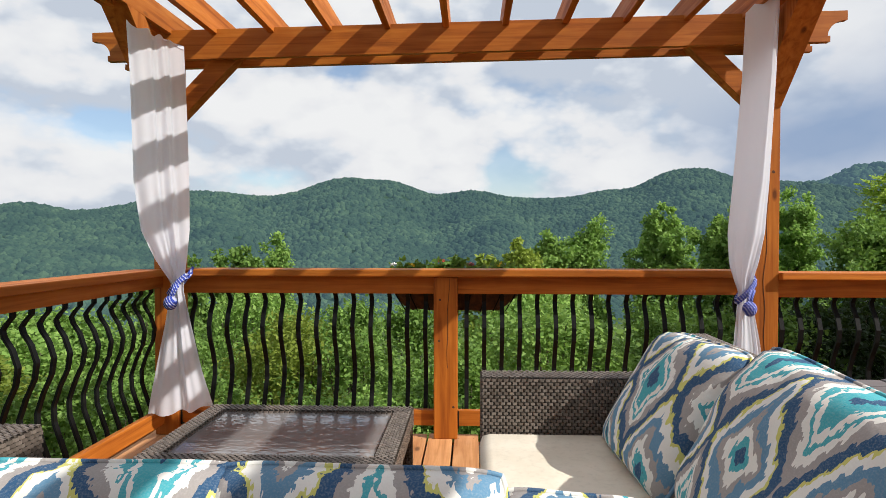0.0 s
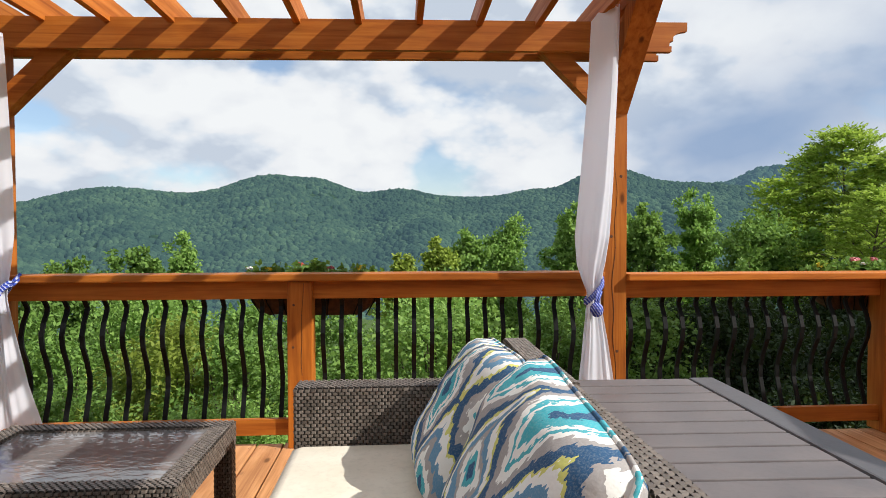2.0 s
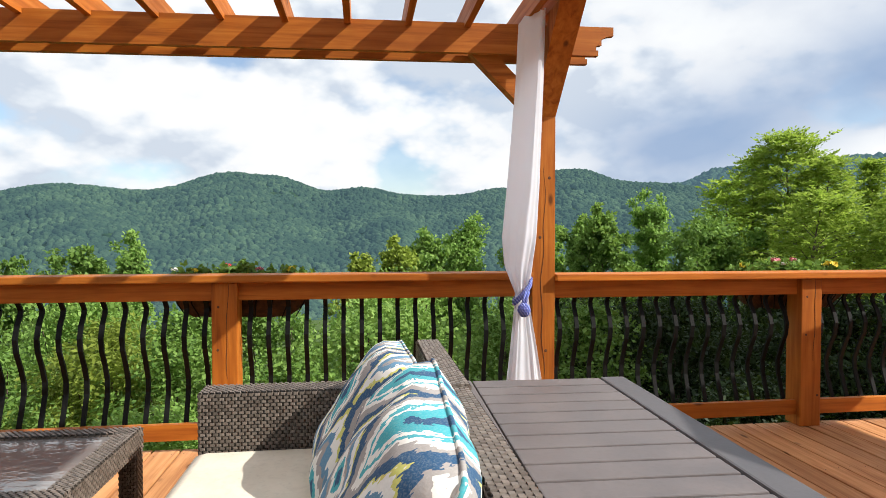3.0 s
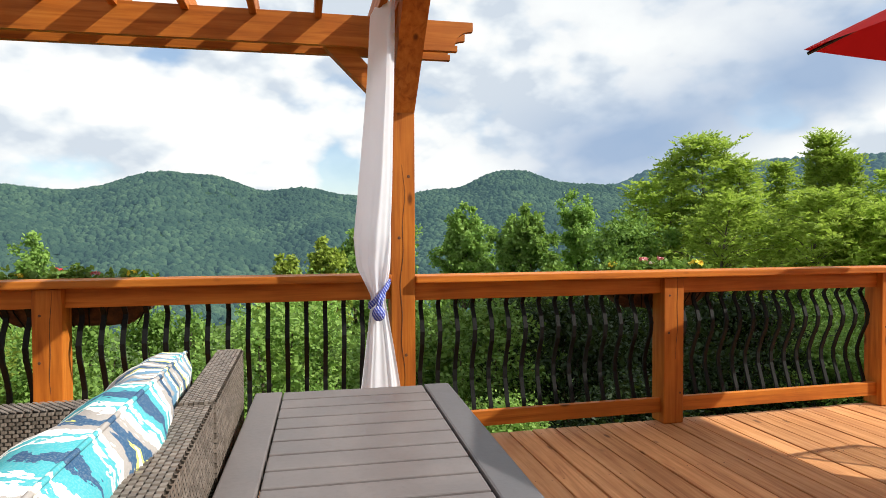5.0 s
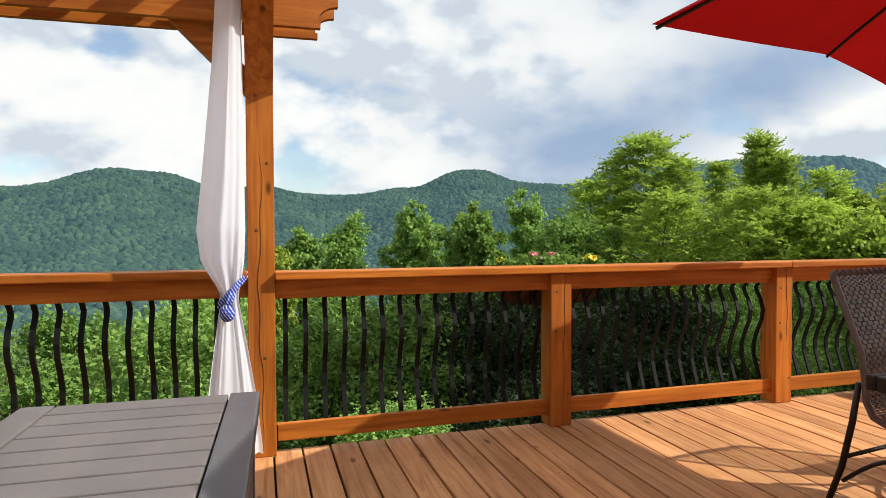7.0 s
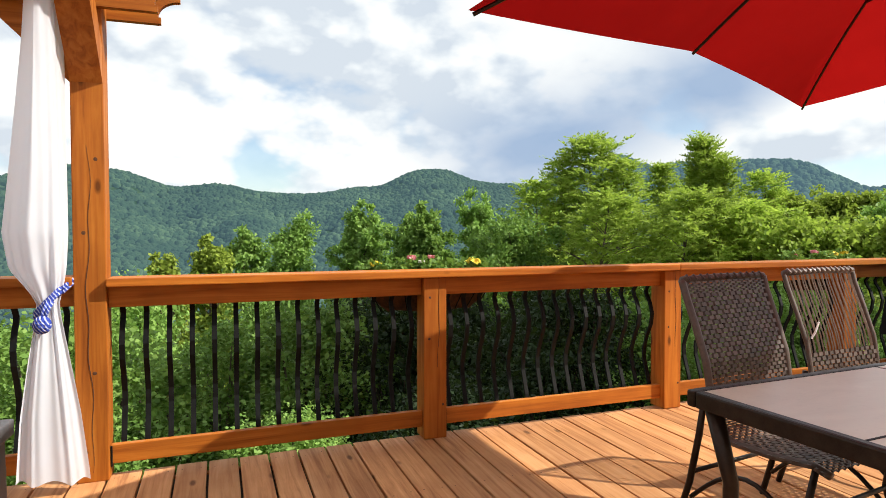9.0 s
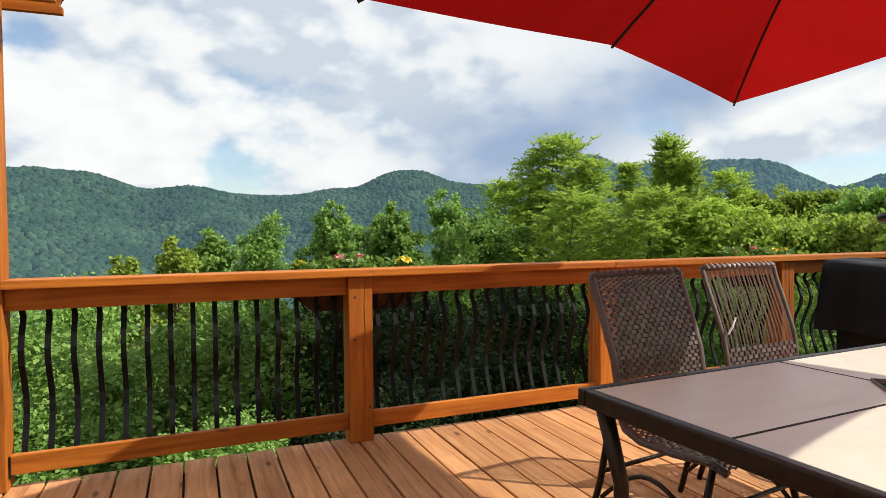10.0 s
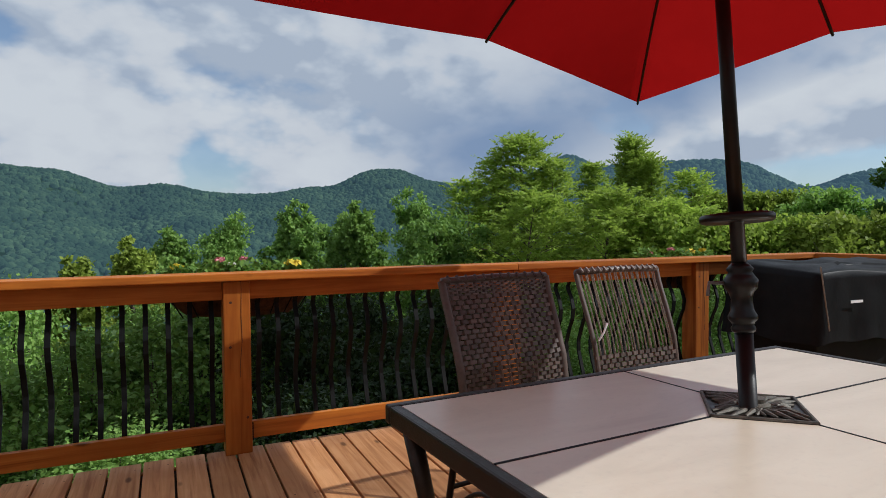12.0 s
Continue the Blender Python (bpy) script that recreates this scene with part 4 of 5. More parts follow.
def dining_table():
    t = thing("dining_table", DT, "patio dining table with beige tile top and bronze frame", "table")
    hx, hy = 0.964, 0.575
    r = 0.19
    tiles = [[(-hx + 0.04, 0.0035), (-r - 0.004, 0.0035), (-0.0025, r + 0.004), (-0.0025, hy - 0.04), (-hx + 0.04, hy - 0.04)]]
    for sx, sy in ((1, 1), (-1, 1), (1, -1), (-1, -1)):
        pts = [(u * sx, v * sy) for u, v in tiles[0]]
        bm = prism(bmesh.new(), pts, 2, DZ - 0.018, DZ)
        part("tile", bm, M_TILE, t)
    for a in ((-hx, hx, -hy, -hy + 0.037), (-hx, hx, hy - 0.037, hy), (-hx, -hx + 0.037, -hy + 0.038, hy - 0.038), (hx - 0.037, hx, -hy + 0.038, hy - 0.038)):
        part("frame_rail", B(*a, DZ - 0.055, DZ + 0.003, 0.008), M_BRONZE, t)
    for a in ((-hx + 0.04, -r - 0.002, -0.0045, 0.0045), (r + 0.002, hx - 0.04, -0.0045, 0.0045), (-0.0035, 0.0035, r + 0.002, hy - 0.04), (-0.0035, 0.0035, -hy + 0.04, -r - 0.002)):
        part("joint_strip", B(*a, DZ - 0.016, DZ + 0.0012, 0), M_IRON, t)
    part("under_frame", B(-hx + 0.04, hx - 0.04, -hy + 0.04, hy - 0.04, DZ - 0.032, DZ - 0.02, 0), M_BRONZE, t)
    for sx in (-1, 1):
        for sy in (-1, 1):
            bm = bmesh.new()
            tube(bm, [(sx * (hx - 0.06), sy * (hy - 0.06), DZ - 0.05), (sx * (hx - 0.10), sy * (hy - 0.10), 0.45), (sx * (hx - 0.10), sy * (hy - 0.10), 0.2), (sx * (hx - 0.05), sy * (hy - 0.05), 0.0)], [0.03, 0.026, 0.024, 0.03], 10)
            part("leg", bm, M_BRONZE, t, "", True)
    for sx in (-1, 1):
        arc = [(sx * (hx - 0.09 + 0.0 * q), -hy + 0.07 + (2 * hy - 0.14) * q, 0.10 + 0.24 * math.sin(math.pi * q)) for q in np.linspace(0, 1, 17)]
        part("curved_brace", tube(bmesh.new(), arc, 0.016, 8), M_BRONZE, t, "", True)
        part("cross_bar", tube(bmesh.new(), [(sx * (hx - 0.10), -hy + 0.10, 0.36), (sx * (hx - 0.10), hy - 0.10, 0.36)], 0.014, 8), M_BRONZE, t, "", True)
    # cast plate in the middle, a square on its corner with leaves round the pole
    bm = bmesh.new()
    prism(bm, [(r, 0), (0, r), (-r, 0), (0, -r)], 2, DZ - 0.016, DZ + 0.001)
    plate = part("cast_plate", bm, M_BRONZE, t, "dark bronze casting with leaf relief")
    bm = bmesh.new()
    for s0, s1 in (((r, 0), (0, r)), ((0, r), (-r, 0)), ((-r, 0), (0, -r)), ((0, -r), (r, 0))):
        tube(bm, [(*s0, DZ + 0.003), (*s1, DZ + 0.003)], 0.006, 6)
    for q in range(4):
        base = q * 90
        for k, (ang, ln) in enumerate(((-38, 0.10), (-25, 0.12), (-12, 0.15), (0, 0.17), (12, 0.15), (25, 0.12), (38, 0.10))):
            a = radians(base + ang)
            b = radians(base + ang * 1.35)
            p0 = (0.045 * math.cos(a), 0.045 * math.sin(a), DZ + 0.004)
            p1 = (ln * 0.6 * math.cos(b), ln * 0.6 * math.sin(b), DZ + 0.008)
            p2 = (ln * math.cos(a), ln * math.sin(a), DZ + 0.004)
            tube(bm, [p0, p1, p2], [0.004, 0.009, 0.004], 6)
    part("leaf_relief", bm, M_PLATE, plate)
    part("collar", lathe(bmesh.new(), [(0.045, DZ + 0.001), (0.045, DZ + 0.012), (0.03, DZ + 0.018), (0.03, DZ + 0.03)]), M_PLATE, plate)


dining_table()


# ---- umbrella ----
def umbrella():
    base = Vector((7.335, 0.985, 0.0))
    top = Vector((7.362, 1.225, 2.72))
    way = (top - base)
    u = thing("patio_umbrella", Matrix.Translation(base), "rectangular red canvas patio umbrella on a black pole", "umbrella")

    def on(z):
        return way * (z / way.z)
    turn = way.to_track_quat("Z", "Y").to_matrix().to_4x4()
    bm = bmesh.new()
    tube(bm, [on(0.05), on(1.0)], 0.026, 16)
    tube(bm, [on(1.0), on(2.68)], 0.0215, 16)
    part("pole", bm, M_POLE, u, "", True)
    bm = bmesh.new()
    prof = [(0.026, 0.985), (0.036, 0.99), (0.038, 1.0), (0.032, 1.008), (0.036, 1.016), (0.045, 1.026), (0.045, 1.036), (0.036, 1.052), (0.032, 1.085), (0.038, 1.105), (0.050, 1.118), (0.054, 1.142), (0.044, 1.155), (0.036, 1.168), (0.043, 1.176), (0.032, 1.188), (0.022, 1.195)]
    prof = [(r * 0.92 if r > 0.03 else r, z) for r, z in prof]
    lathe(bm, prof, 20, turn)
    part("turned_collar", bm, M_POLE, u, "", True)
    bm = bmesh.new()
    lathe(bm, [(0.022, 1.318), (0.10, 1.318), (0.106, 1.324), (0.106, 1.336), (0.10, 1.342), (0.022, 1.342)], 28, turn)
    part("ring_shelf", bm, M_POLE, u, "", True)
    bm = bmesh.new()
    tube(bm, [on(1.13) + Vector((-0.03, 0.02, 0)), on(1.13) + Vector((-0.075, 0.05, 0)), on(1.09) + Vector((-0.078, 0.055, 0))], 0.006, 8)
    part("crank_handle", bm, M_SLAT, u, "grey crank handle", True)
    part("foot", lathe(bmesh.new(), [(0.25, 0.0), (0.25, 0.03), (0.20, 0.06), (0.06, 0.09), (0.04, 0.25), (0.03, 0.26)], 24), M_POLE, u, "", True)
    # canopy: eight ribs, long sides and short sides, edges drawn up between the tips
    ax = Vector((7.36, 1.22, 0))
    c1, c2 = Vector((5.725, 1.964, 2.10)), Vector((8.84, 3.15, 2.20))
    c3, c4 = 2 * ax - c1, 2 * ax - c2
    c3.z, c4.z = 2.12, 2.10

    def between(a, b, z):
        m = (a + b) / 2
        return Vector((m.x, m.y, z))
    C = ax - base
    P = [v - base for v in (c2, between(c1, c2, 2.278), c1, between(c1, c4, 2.27), c4, between(c3, c4, 2.25), c3, between(c2, c3, 2.30))]
    apex = Vector((top.x - base.x, top.y - base.y, 2.66))
    bm = bmesh.new()
    n = 12
    for k in range(8):
        p, q = P[k], P[(k + 1) % 8]
        rows = []
        for i in range(n + 1):
            f = i / n
            a, b = apex.lerp(p, f), apex.lerp(q, f)
            row = []
            for j in range(n + 1):
                g = j / n
                v = a.lerp(b, g)
                v.z += 0.10 * math.sin(math.pi * f) - 0.032 * math.sin(math.pi * g) * f * (1 - 0.2 * f)
                pull = 0.045 * math.sin(math.pi * g) * f ** 3
                c = C + Vector((0, 0, v.z))
                v = v.lerp(c, pull)
                row.append(bm.verts.new(v))
            rows.append(row)
        for i in range(n):
            for j in range(n):
                if i == 0:
                    bm.faces.new((rows[0][j], rows[1][j], rows[1][j + 1]))
                else:
                    bm.faces.new((rows[i][j], rows[i + 1][j], rows[i + 1][j + 1], rows[i][j + 1]))
    bmesh.ops.remove_doubles(bm, verts=bm.verts, dist=0.0005)
    part("canopy", bm, M_RED, u, "red canvas", True)
    for k in range(8):
        p = P[k]
        bm = bmesh.new()
        line = []
        for i in range(9):
            f = i / 8
            v = apex.lerp(p, f * 0.99)
            v.z += 0.10 * math.sin(math.pi * f) - 0.022
            line.append(v)
        tube(bm, line, 0.008, 6)
        hub = on(2.28)
        mid = line[4]
        rib = part("rib", bm, M_POLE, u)
        part("strut", tube(bmesh.new(), [hub, mid], 0.006, 6), M_POLE, rib)
    part("runner_hub", lathe(bmesh.new(), [(0.022, 2.22), (0.045, 2.23), (0.05, 2.30), (0.03, 2.33), (0.022, 2.33)], 16, turn), M_POLE, u, "", True)
    bm = bmesh.new()
    lathe(bm, [(0.02, 2.66), (0.03, 2.68), (0.028, 2.72), (0.005, 2.76)], 12, turn)
    part("finial", bm, M_POLE, u, "", True)


umbrella()


# ---- dining chairs ----
def chair(m, woven, label):
    """A high-backed armless chair of bent tube: woven back and seat, curved stretchers."""
    c = thing("dining_chair", m, label, "chair", "chairs at the dining table")
    w = 0.285
    # local: back at +y, seat towards -y
    side = [(0.12, 1.085), (0.10, 1.02), (0.045, 0.88), (-0.005, 0.74), (-0.025, 0.62), (-0.03, 0.52), (-0.06, 0.455), (-0.14, 0.425), (-0.30, 0.425), (-0.46, 0.44), (-0.52, 0.42)]

    def at(f):
        k = f * (len(side) - 1)
        i = min(int(k), len(side) - 2)
        g = k - i
        return side[i][0] + (side[i + 1][0] - side[i][0]) * g, side[i][1] + (side[i + 1][1] - side[i][1]) * g
    for s in (-1, 1):
        sub = [at(k / 40) for k in range(41)]
        part("side_frame", tube(bmesh.new(), [(s * w * (1 - 0.10 * k / 40), y, z) for k, (y, z) in enumerate(sub)], 0.019 if woven else 0.014, 8, 0.75), M_CHAIRW, c, "", True)
    part("top_bar", tube(bmesh.new(), [(-w, 0.12, 1.085), (0, 0.13, 1.09), (w, 0.12, 1.085)], 0.016, 8), M_CHAIRW, c, "", True)
    # strands along the back and seat
    n = 12 if woven else 14
    for k in range(n):
        x = -w + 0.03 + (2 * w - 0.06) * k / (n - 1)
        bm = bmesh.new()
        for d in (-0.006, 0.006):
            wob = 0.0 if woven else 0.008 * math.sin(k * 2.3 + d * 200)
            pts = []
            for q in range(13):
                y, z = at(q / 12 * 0.56)
                pts.append((x + d + wob * math.sin(q / 12 * math.pi), y + 0.004, z))
            tube(bm, pts, 0.0036, 5)
        tube(bm, [(x, 0.140, 1.085), (x, 0.12, 1.104), (x, 0.100, 1.085)], 0.007, 6)
        part("back_strand", bm, M_CHAIRW if woven else M_STRAND, c)

    def woven_strip(name, f0, f1, rows):
        verts, faces = [], []
        cols = 13
        for j in range(rows):
            fa, fb = f0 + (f1 - f0) * (j + 0.08) / rows, f0 + (f1 - f0) * (j + 0.92) / rows
            (ya, za), (yb, zb) = at(fa), at(fb)
            nrm = Vector((0, zb - za, ya - yb)).normalized()
            for i in range(cols):
                xc = -w * 0.97 + 2 * w * 0.97 * (i + (0.5 if j % 2 else 0.0)) / cols
                k = len(verts)
                for s, h in ((-0.5, -0.4), (-0.30, 0.9), (0.30, 0.9), (0.5, -0.4)):
                    x = min(max(xc + s * 1.08 * 2 * w / cols, -w), w)
                    for y, z in ((ya, za), (yb, zb)):
                        verts.append(Vector((x, y, z)) + nrm * h * 0.009)
                for q in range(3):
                    a = k + 2 * q
                    faces.append((a, a + 2, a + 3, a + 1))
        from_arrays(name, verts, faces, M_CHAIRW, c)
    if woven:
        woven_strip("woven_back", 0.015, 0.60, 42)
    else:
        woven_strip("woven_back", 0.34, 0.60, 14)
        bm = tube(bmesh.new(), [(-w + 0.02, -0.02, 0.765), (-w + 0.045, -0.025, 0.80), (-w + 0.075, -0.02, 0.845)], 0.005, 6)
        part("loose_strap", bm, M_WHITE, c, "loose white strap end")
    woven_strip("woven_seat", 0.60, 0.985, 24)
    for s in (-1, 1):
        part("back_leg", tube(bmesh.new(), [(s * w * 0.97, 0.0, 0.60), (s * w * 1.0, 0.02, 0.42), (s * w * 1.03, 0.06, 0.2), (s * w * 1.06, 0.12, 0.0)], [0.013, 0.015, 0.015, 0.014], 8), M_BRONZE, c, "", True)
        part("front_leg", tube(bmesh.new(), [(s * w * 0.92, -0.47, 0.44), (s * w * 0.97, -0.44, 0.25), (s * w * 1.03, -0.50, 0.0)], [0.013, 0.015, 0.014], 8), M_BRONZE, c, "", True)
        arc = []
        for k in range(13):
            f = k / 12
            arc.append((s * w * 1.0, 0.06 - 0.53 * f, 0.13 + 0.17 * math.sin(math.pi * f)))
        part("curved_stretcher", tube(bmesh.new(), arc, 0.010, 7), M_BRONZE, c, "", True)
    part("stretcher", tube(bmesh.new(), [(-w, 0.045, 0.25), (w, 0.045, 0.25)], 0.010, 7), M_BRONZE, c, "", True)
    part("stretcher", tube(bmesh.new(), [(-w, -0.445, 0.25), (w, -0.445, 0.25)], 0.010, 7), M_BRONZE, c, "", True)
    return c


chair(pose(7.11, 2.005, 0, 0, 0, 7.5), True, "dark woven patio chair pushed in at the dining table")
chair(pose(7.91, 2.15, 0, 0, 0, 4.5), False, "worn patio chair with most of its woven back missing")


# ---- covered griddle ----
def griddle():
    g = thing("covered_griddle", pose(9.66, 2.36, 0), "outdoor griddle under a sagging black vinyl cover", "grill")
    bm = bmesh.new()
    L, W, H = 1.55, 0.68, 1.06
    rings = []
    per = []
    nx, ny = 26, 12
    for k in range(nx):
        per.append((L * k / nx, 0.0))
    for k in range(ny):
        per.append((L, W * k / ny))
    for k in range(nx):
        per.append((L - L * k / nx, W))
    for k in range(ny):
        per.append((0.0, W - W * k / ny))
    cx, cy = L / 2, W / 2
    levels = [0.52, 0.60, 0.68, 0.76, 0.84, 0.92, 0.98, 1.02, 1.04]
    for i, z in enumerate(levels):
        ring = []
        for k, (x, y) in enumerate(per):
            fl = 0.05 * (1 - (z - 0.52) / 0.52)
            wv = 0.022 * noise.noise(Vector((x * 4.0, y * 4.0, z * 1.2))) * (1.2 - z) * 2
            s = 1 + fl + wv - (0.03 if i == len(levels) - 1 else 0)
            zz = z + (0.07 * noise.noise(Vector((x * 3, y * 3, 5))) if i == 0 else 0) - (0.05 * (1 - y / W) * min(1.0, (i - 4) / 4) if i > 4 else 0) + (0.02 * math.sin(x * 4 + 0.5) if i >= 7 else 0)
            if i < 7:
                pl = math.sin(x * 13 + 2.0 * y) * math.sin(y * 9 + x * 3 + 1.0)
                s += 0.055 * pl * (1.1 - z) + 0.02 * math.sin(x * 27 + 4 * y) * (1.0 - z)
            ring.append(bm.verts.new((cx + (x - cx) * s, cy + (y - cy) * s, zz)))
        rings.append(ring)
    for s, dz in ((0.8, 0.012), (0.5, 0.0), (0.2, 0.006)):
        ring = []
        for k, (x, y) in enumerate(per):
            z = 1.045 - 0.05 * (1 - (cy + (y - cy) * s) / W) + dz + 0.035 * noise.noise(Vector((x * 2.2, y * 2.5, 3)))
            ring.append(bm.verts.new((cx + (x - cx) * s, cy + (y - cy) * s, z)))
        rings.append(ring)
    m = len(per)
    for a, b in zip(rings, rings[1:]):
        for k in range(m):
            bm.faces.new((a[k], a[(k + 1) % m], b[(k + 1) % m], b[k]))
    bm.faces.new(rings[-1])
    part("cover", bm, M_COVER, g, "", True)
    part("cabinet", B(0.06, L - 0.06, 0.06, W - 0.06, 0.12, 0.96, 0.01), M_IRON, g)
    part("seam_piping", tube(bmesh.new(), [(-0.005, -0.008, 1.04), (0.02, -0.020, 0.85), (0.05, -0.035, 0.62)], 0.005, 6), M_STRAND, g)
    part("printed_mark", B(0.27, 0.40, -0.036, -0.033, 0.79, 0.808, 0), M_WHITE, g, "white printed mark")
    for x in (0.12, L - 0.12):
        for y in (0.1, W - 0.1):
            part("leg", B(x - 0.025, x + 0.025, y - 0.025, y + 0.025, 0.0, 0.9, 0.004), M_IRON, g)


griddle()


# ---- plants ----
def leaves_mesh(name, pts, size, material, rng, flat=0.0, stretch=1.5, sunward=0.0):
    """One mesh of many small leaves: a folded rhomb at each point, turned at random."""
    n = len(pts)
    d = rng.normal(size=(n, 3))
    d[:, 2] = d[:, 2] * (1 - flat) - 0.25
    d /= np.linalg.norm(d, axis=1)[:, None]
    r = rng.normal(size=(n, 3))
    if flat:
        r[:, :2] *= (1 - flat)
        r[:, 2] += flat * 2
    if sunward:
        r = r * (1 - 0.5 * sunward) + np.array(SUN_WAY) * 2 * sunward
    s = np.cross(d, r)
    s /= np.linalg.norm(s, axis=1)[:, None] + 1e-9
    up = np.cross(s, d)
    ln = (size * (0.6 + 0.8 * rng.random(n)))[:, None]
    wd = ln / stretch * 0.5
    a = pts
    b = pts + d * ln * 0.5 + s * wd + up * ln * 0.08
    c = pts + d * ln
    e = pts + d * ln * 0.5 - s * wd + up * ln * 0.08
    co = np.stack([a, b, c, e], 1).reshape(-1, 3)
    me = bpy.data.meshes.new(name)
    me.vertices.add(4 * n)
    me.vertices.foreach_set("co", co.astype(np.float32).ravel())
    me.loops.add(4 * n)
    me.loops.foreach_set("vertex_index", np.arange(4 * n, dtype=np.int32))
    me.polygons.add(n)
    me.polygons.foreach_set("loop_start", np.arange(0, 4 * n, 4, dtype=np.int32))
    me.polygons.foreach_set("loop_total", np.full(n, 4, dtype=np.int32))
    me.update(calc_edges=True)
    me.materials.append(material)
    return me


def clumps(centres, radii, counts, rng, squash=1.0):
    """Points scattered thickly near the shells of many clumps."""
    out = []
    for c, r, k in zip(centres, radii, counts):
        v = rng.normal(size=(k, 3))
        v /= np.linalg.norm(v, axis=1)[:, None]
        v *= (r * rng.random(k) ** 0.45)[:, None]
        v[:, 2] *= squash
        out.append(v + c)
    return np.concatenate(out)


def bush_parts(seed, w, h, n_clump, per, size, material, stretch=1.5):
    rng = np.random.default_rng(seed)
    cs, rs = [], []
    stems = bmesh.new()
    for k in range(n_clump):
        a, q = rng.random() * math.tau, rng.random() ** 0.5
        z = h * (0.06 + 0.94 * rng.random() ** 0.75)
        r = w * q * math.sqrt(max(0.05, 1 - (z / h) ** 2.5))
        cs.append((r * math.cos(a), r * math.sin(a), z))
        rs.append(w * (0.10 + 0.16 * rng.random()))
        if k % 5 == 0:
            tube(stems, [(0.1 * math.cos(a), 0.1 * math.sin(a), 0), (r * 0.5 * math.cos(a), r * 0.5 * math.sin(a), z * 0.6), cs[-1]], [0.03, 0.018, 0.006], 5)
    pts = clumps(cs, rs, [per] * n_clump, rng, 0.85)
    me = leaves_mesh("foliage", pts, size, material, rng, 0.38, stretch)
    ms = bpy.data.meshes.new("branchwork")
    stems.to_mesh(ms)
    stems.free()
    ms.materials.append(M_BARK)
    return me, ms


def plant(name, m, leaf_mesh, stem_mesh, label, category, group, stem_name="branchwork"):
    t = thing(name, m, label, category, group)
    for nm, me in ((stem_name, stem_mesh), ("crown" if stem_name == "trunk" else "foliage", leaf_mesh)):
        o = new(nm, me)
        o.parent = t
    return t


BUSH_KINDS = [bush_parts(11, 1.35, 2.9, 130, 120, 0.056, M_LEAF_BUSH), bush_parts(12, 1.5, 2.7, 140, 120, 0.050, M_LEAF_POP, 1.3),
              bush_parts(13, 1.2, 3.0, 120, 120, 0.066, M_LEAF_BUSH, 2.2), bush_parts(14, 1.4, 2.5, 130, 120, 0.064, M_LEAF_SHADED, 1.9), bush_parts(15, 1.1, 2.6, 110, 130, 0.060, M_LEAF_YEL, 2.4)]


def shrubbery():
    rng = random.Random(5)
    src = {}
    order = [0, 1, 2, 0, 2, 1, 0, 0, 1, 2, 4]
    i = 0
    rows = [(5.6, -5.5, 15.0, 1.35, 0.12, 0.28), (7.3, -7.5, 17.5, 1.5, 0.48, 0.28), (9.6, -10.0, 22.0, 1.7, 0.52, 0.35)]
    spots = []
    for y, x0, x1, step, top, vary in rows:
        x = x0
        while x < x1:
            spots.append((x + rng.uniform(-0.4, 0.4), y + rng.uniform(-0.6, 0.6), top + rng.uniform(-vary, vary * 0.8)))
            x += step
    for k in range(9):
        spots.append((-1.2 + rng.uniform(-0.4, 0.3), -2.5 + k * 1.0, 0.10 + rng.uniform(-0.3, 0.2)))
        spots.append((-3.3 + rng.uniform(-0.6, 0.6), -2.5 + k * 1.3, 0.50 + rng.uniform(-0.3, 0.25)))
    for k in range(5):
        spots.append((13.2 + rng.uniform(-0.4, 0.6), 4.5 - k * 1.4, 0.2 + rng.uniform(-0.3, 0.4)))
    labels = ["leafy green shrub growing on the slope below the deck", "dense broad-leaved shrub beyond the railing", "long-leaved shrub standing on the slope", "thicket shrub below the deck with shade put into its leaf colour", "yellow-olive shrub among greener ones"]
    for x, y, top in spots:
        k = order[i % len(order)]
        i += 1
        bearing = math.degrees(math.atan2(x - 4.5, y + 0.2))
        # shaded stretch of thicket, imitated with near-black leaves
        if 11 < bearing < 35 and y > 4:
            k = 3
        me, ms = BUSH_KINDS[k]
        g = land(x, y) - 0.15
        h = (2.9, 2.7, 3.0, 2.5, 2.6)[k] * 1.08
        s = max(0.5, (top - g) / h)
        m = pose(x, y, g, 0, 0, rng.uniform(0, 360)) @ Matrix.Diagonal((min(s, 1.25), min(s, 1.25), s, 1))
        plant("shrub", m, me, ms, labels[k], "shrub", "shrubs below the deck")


shrubbery()


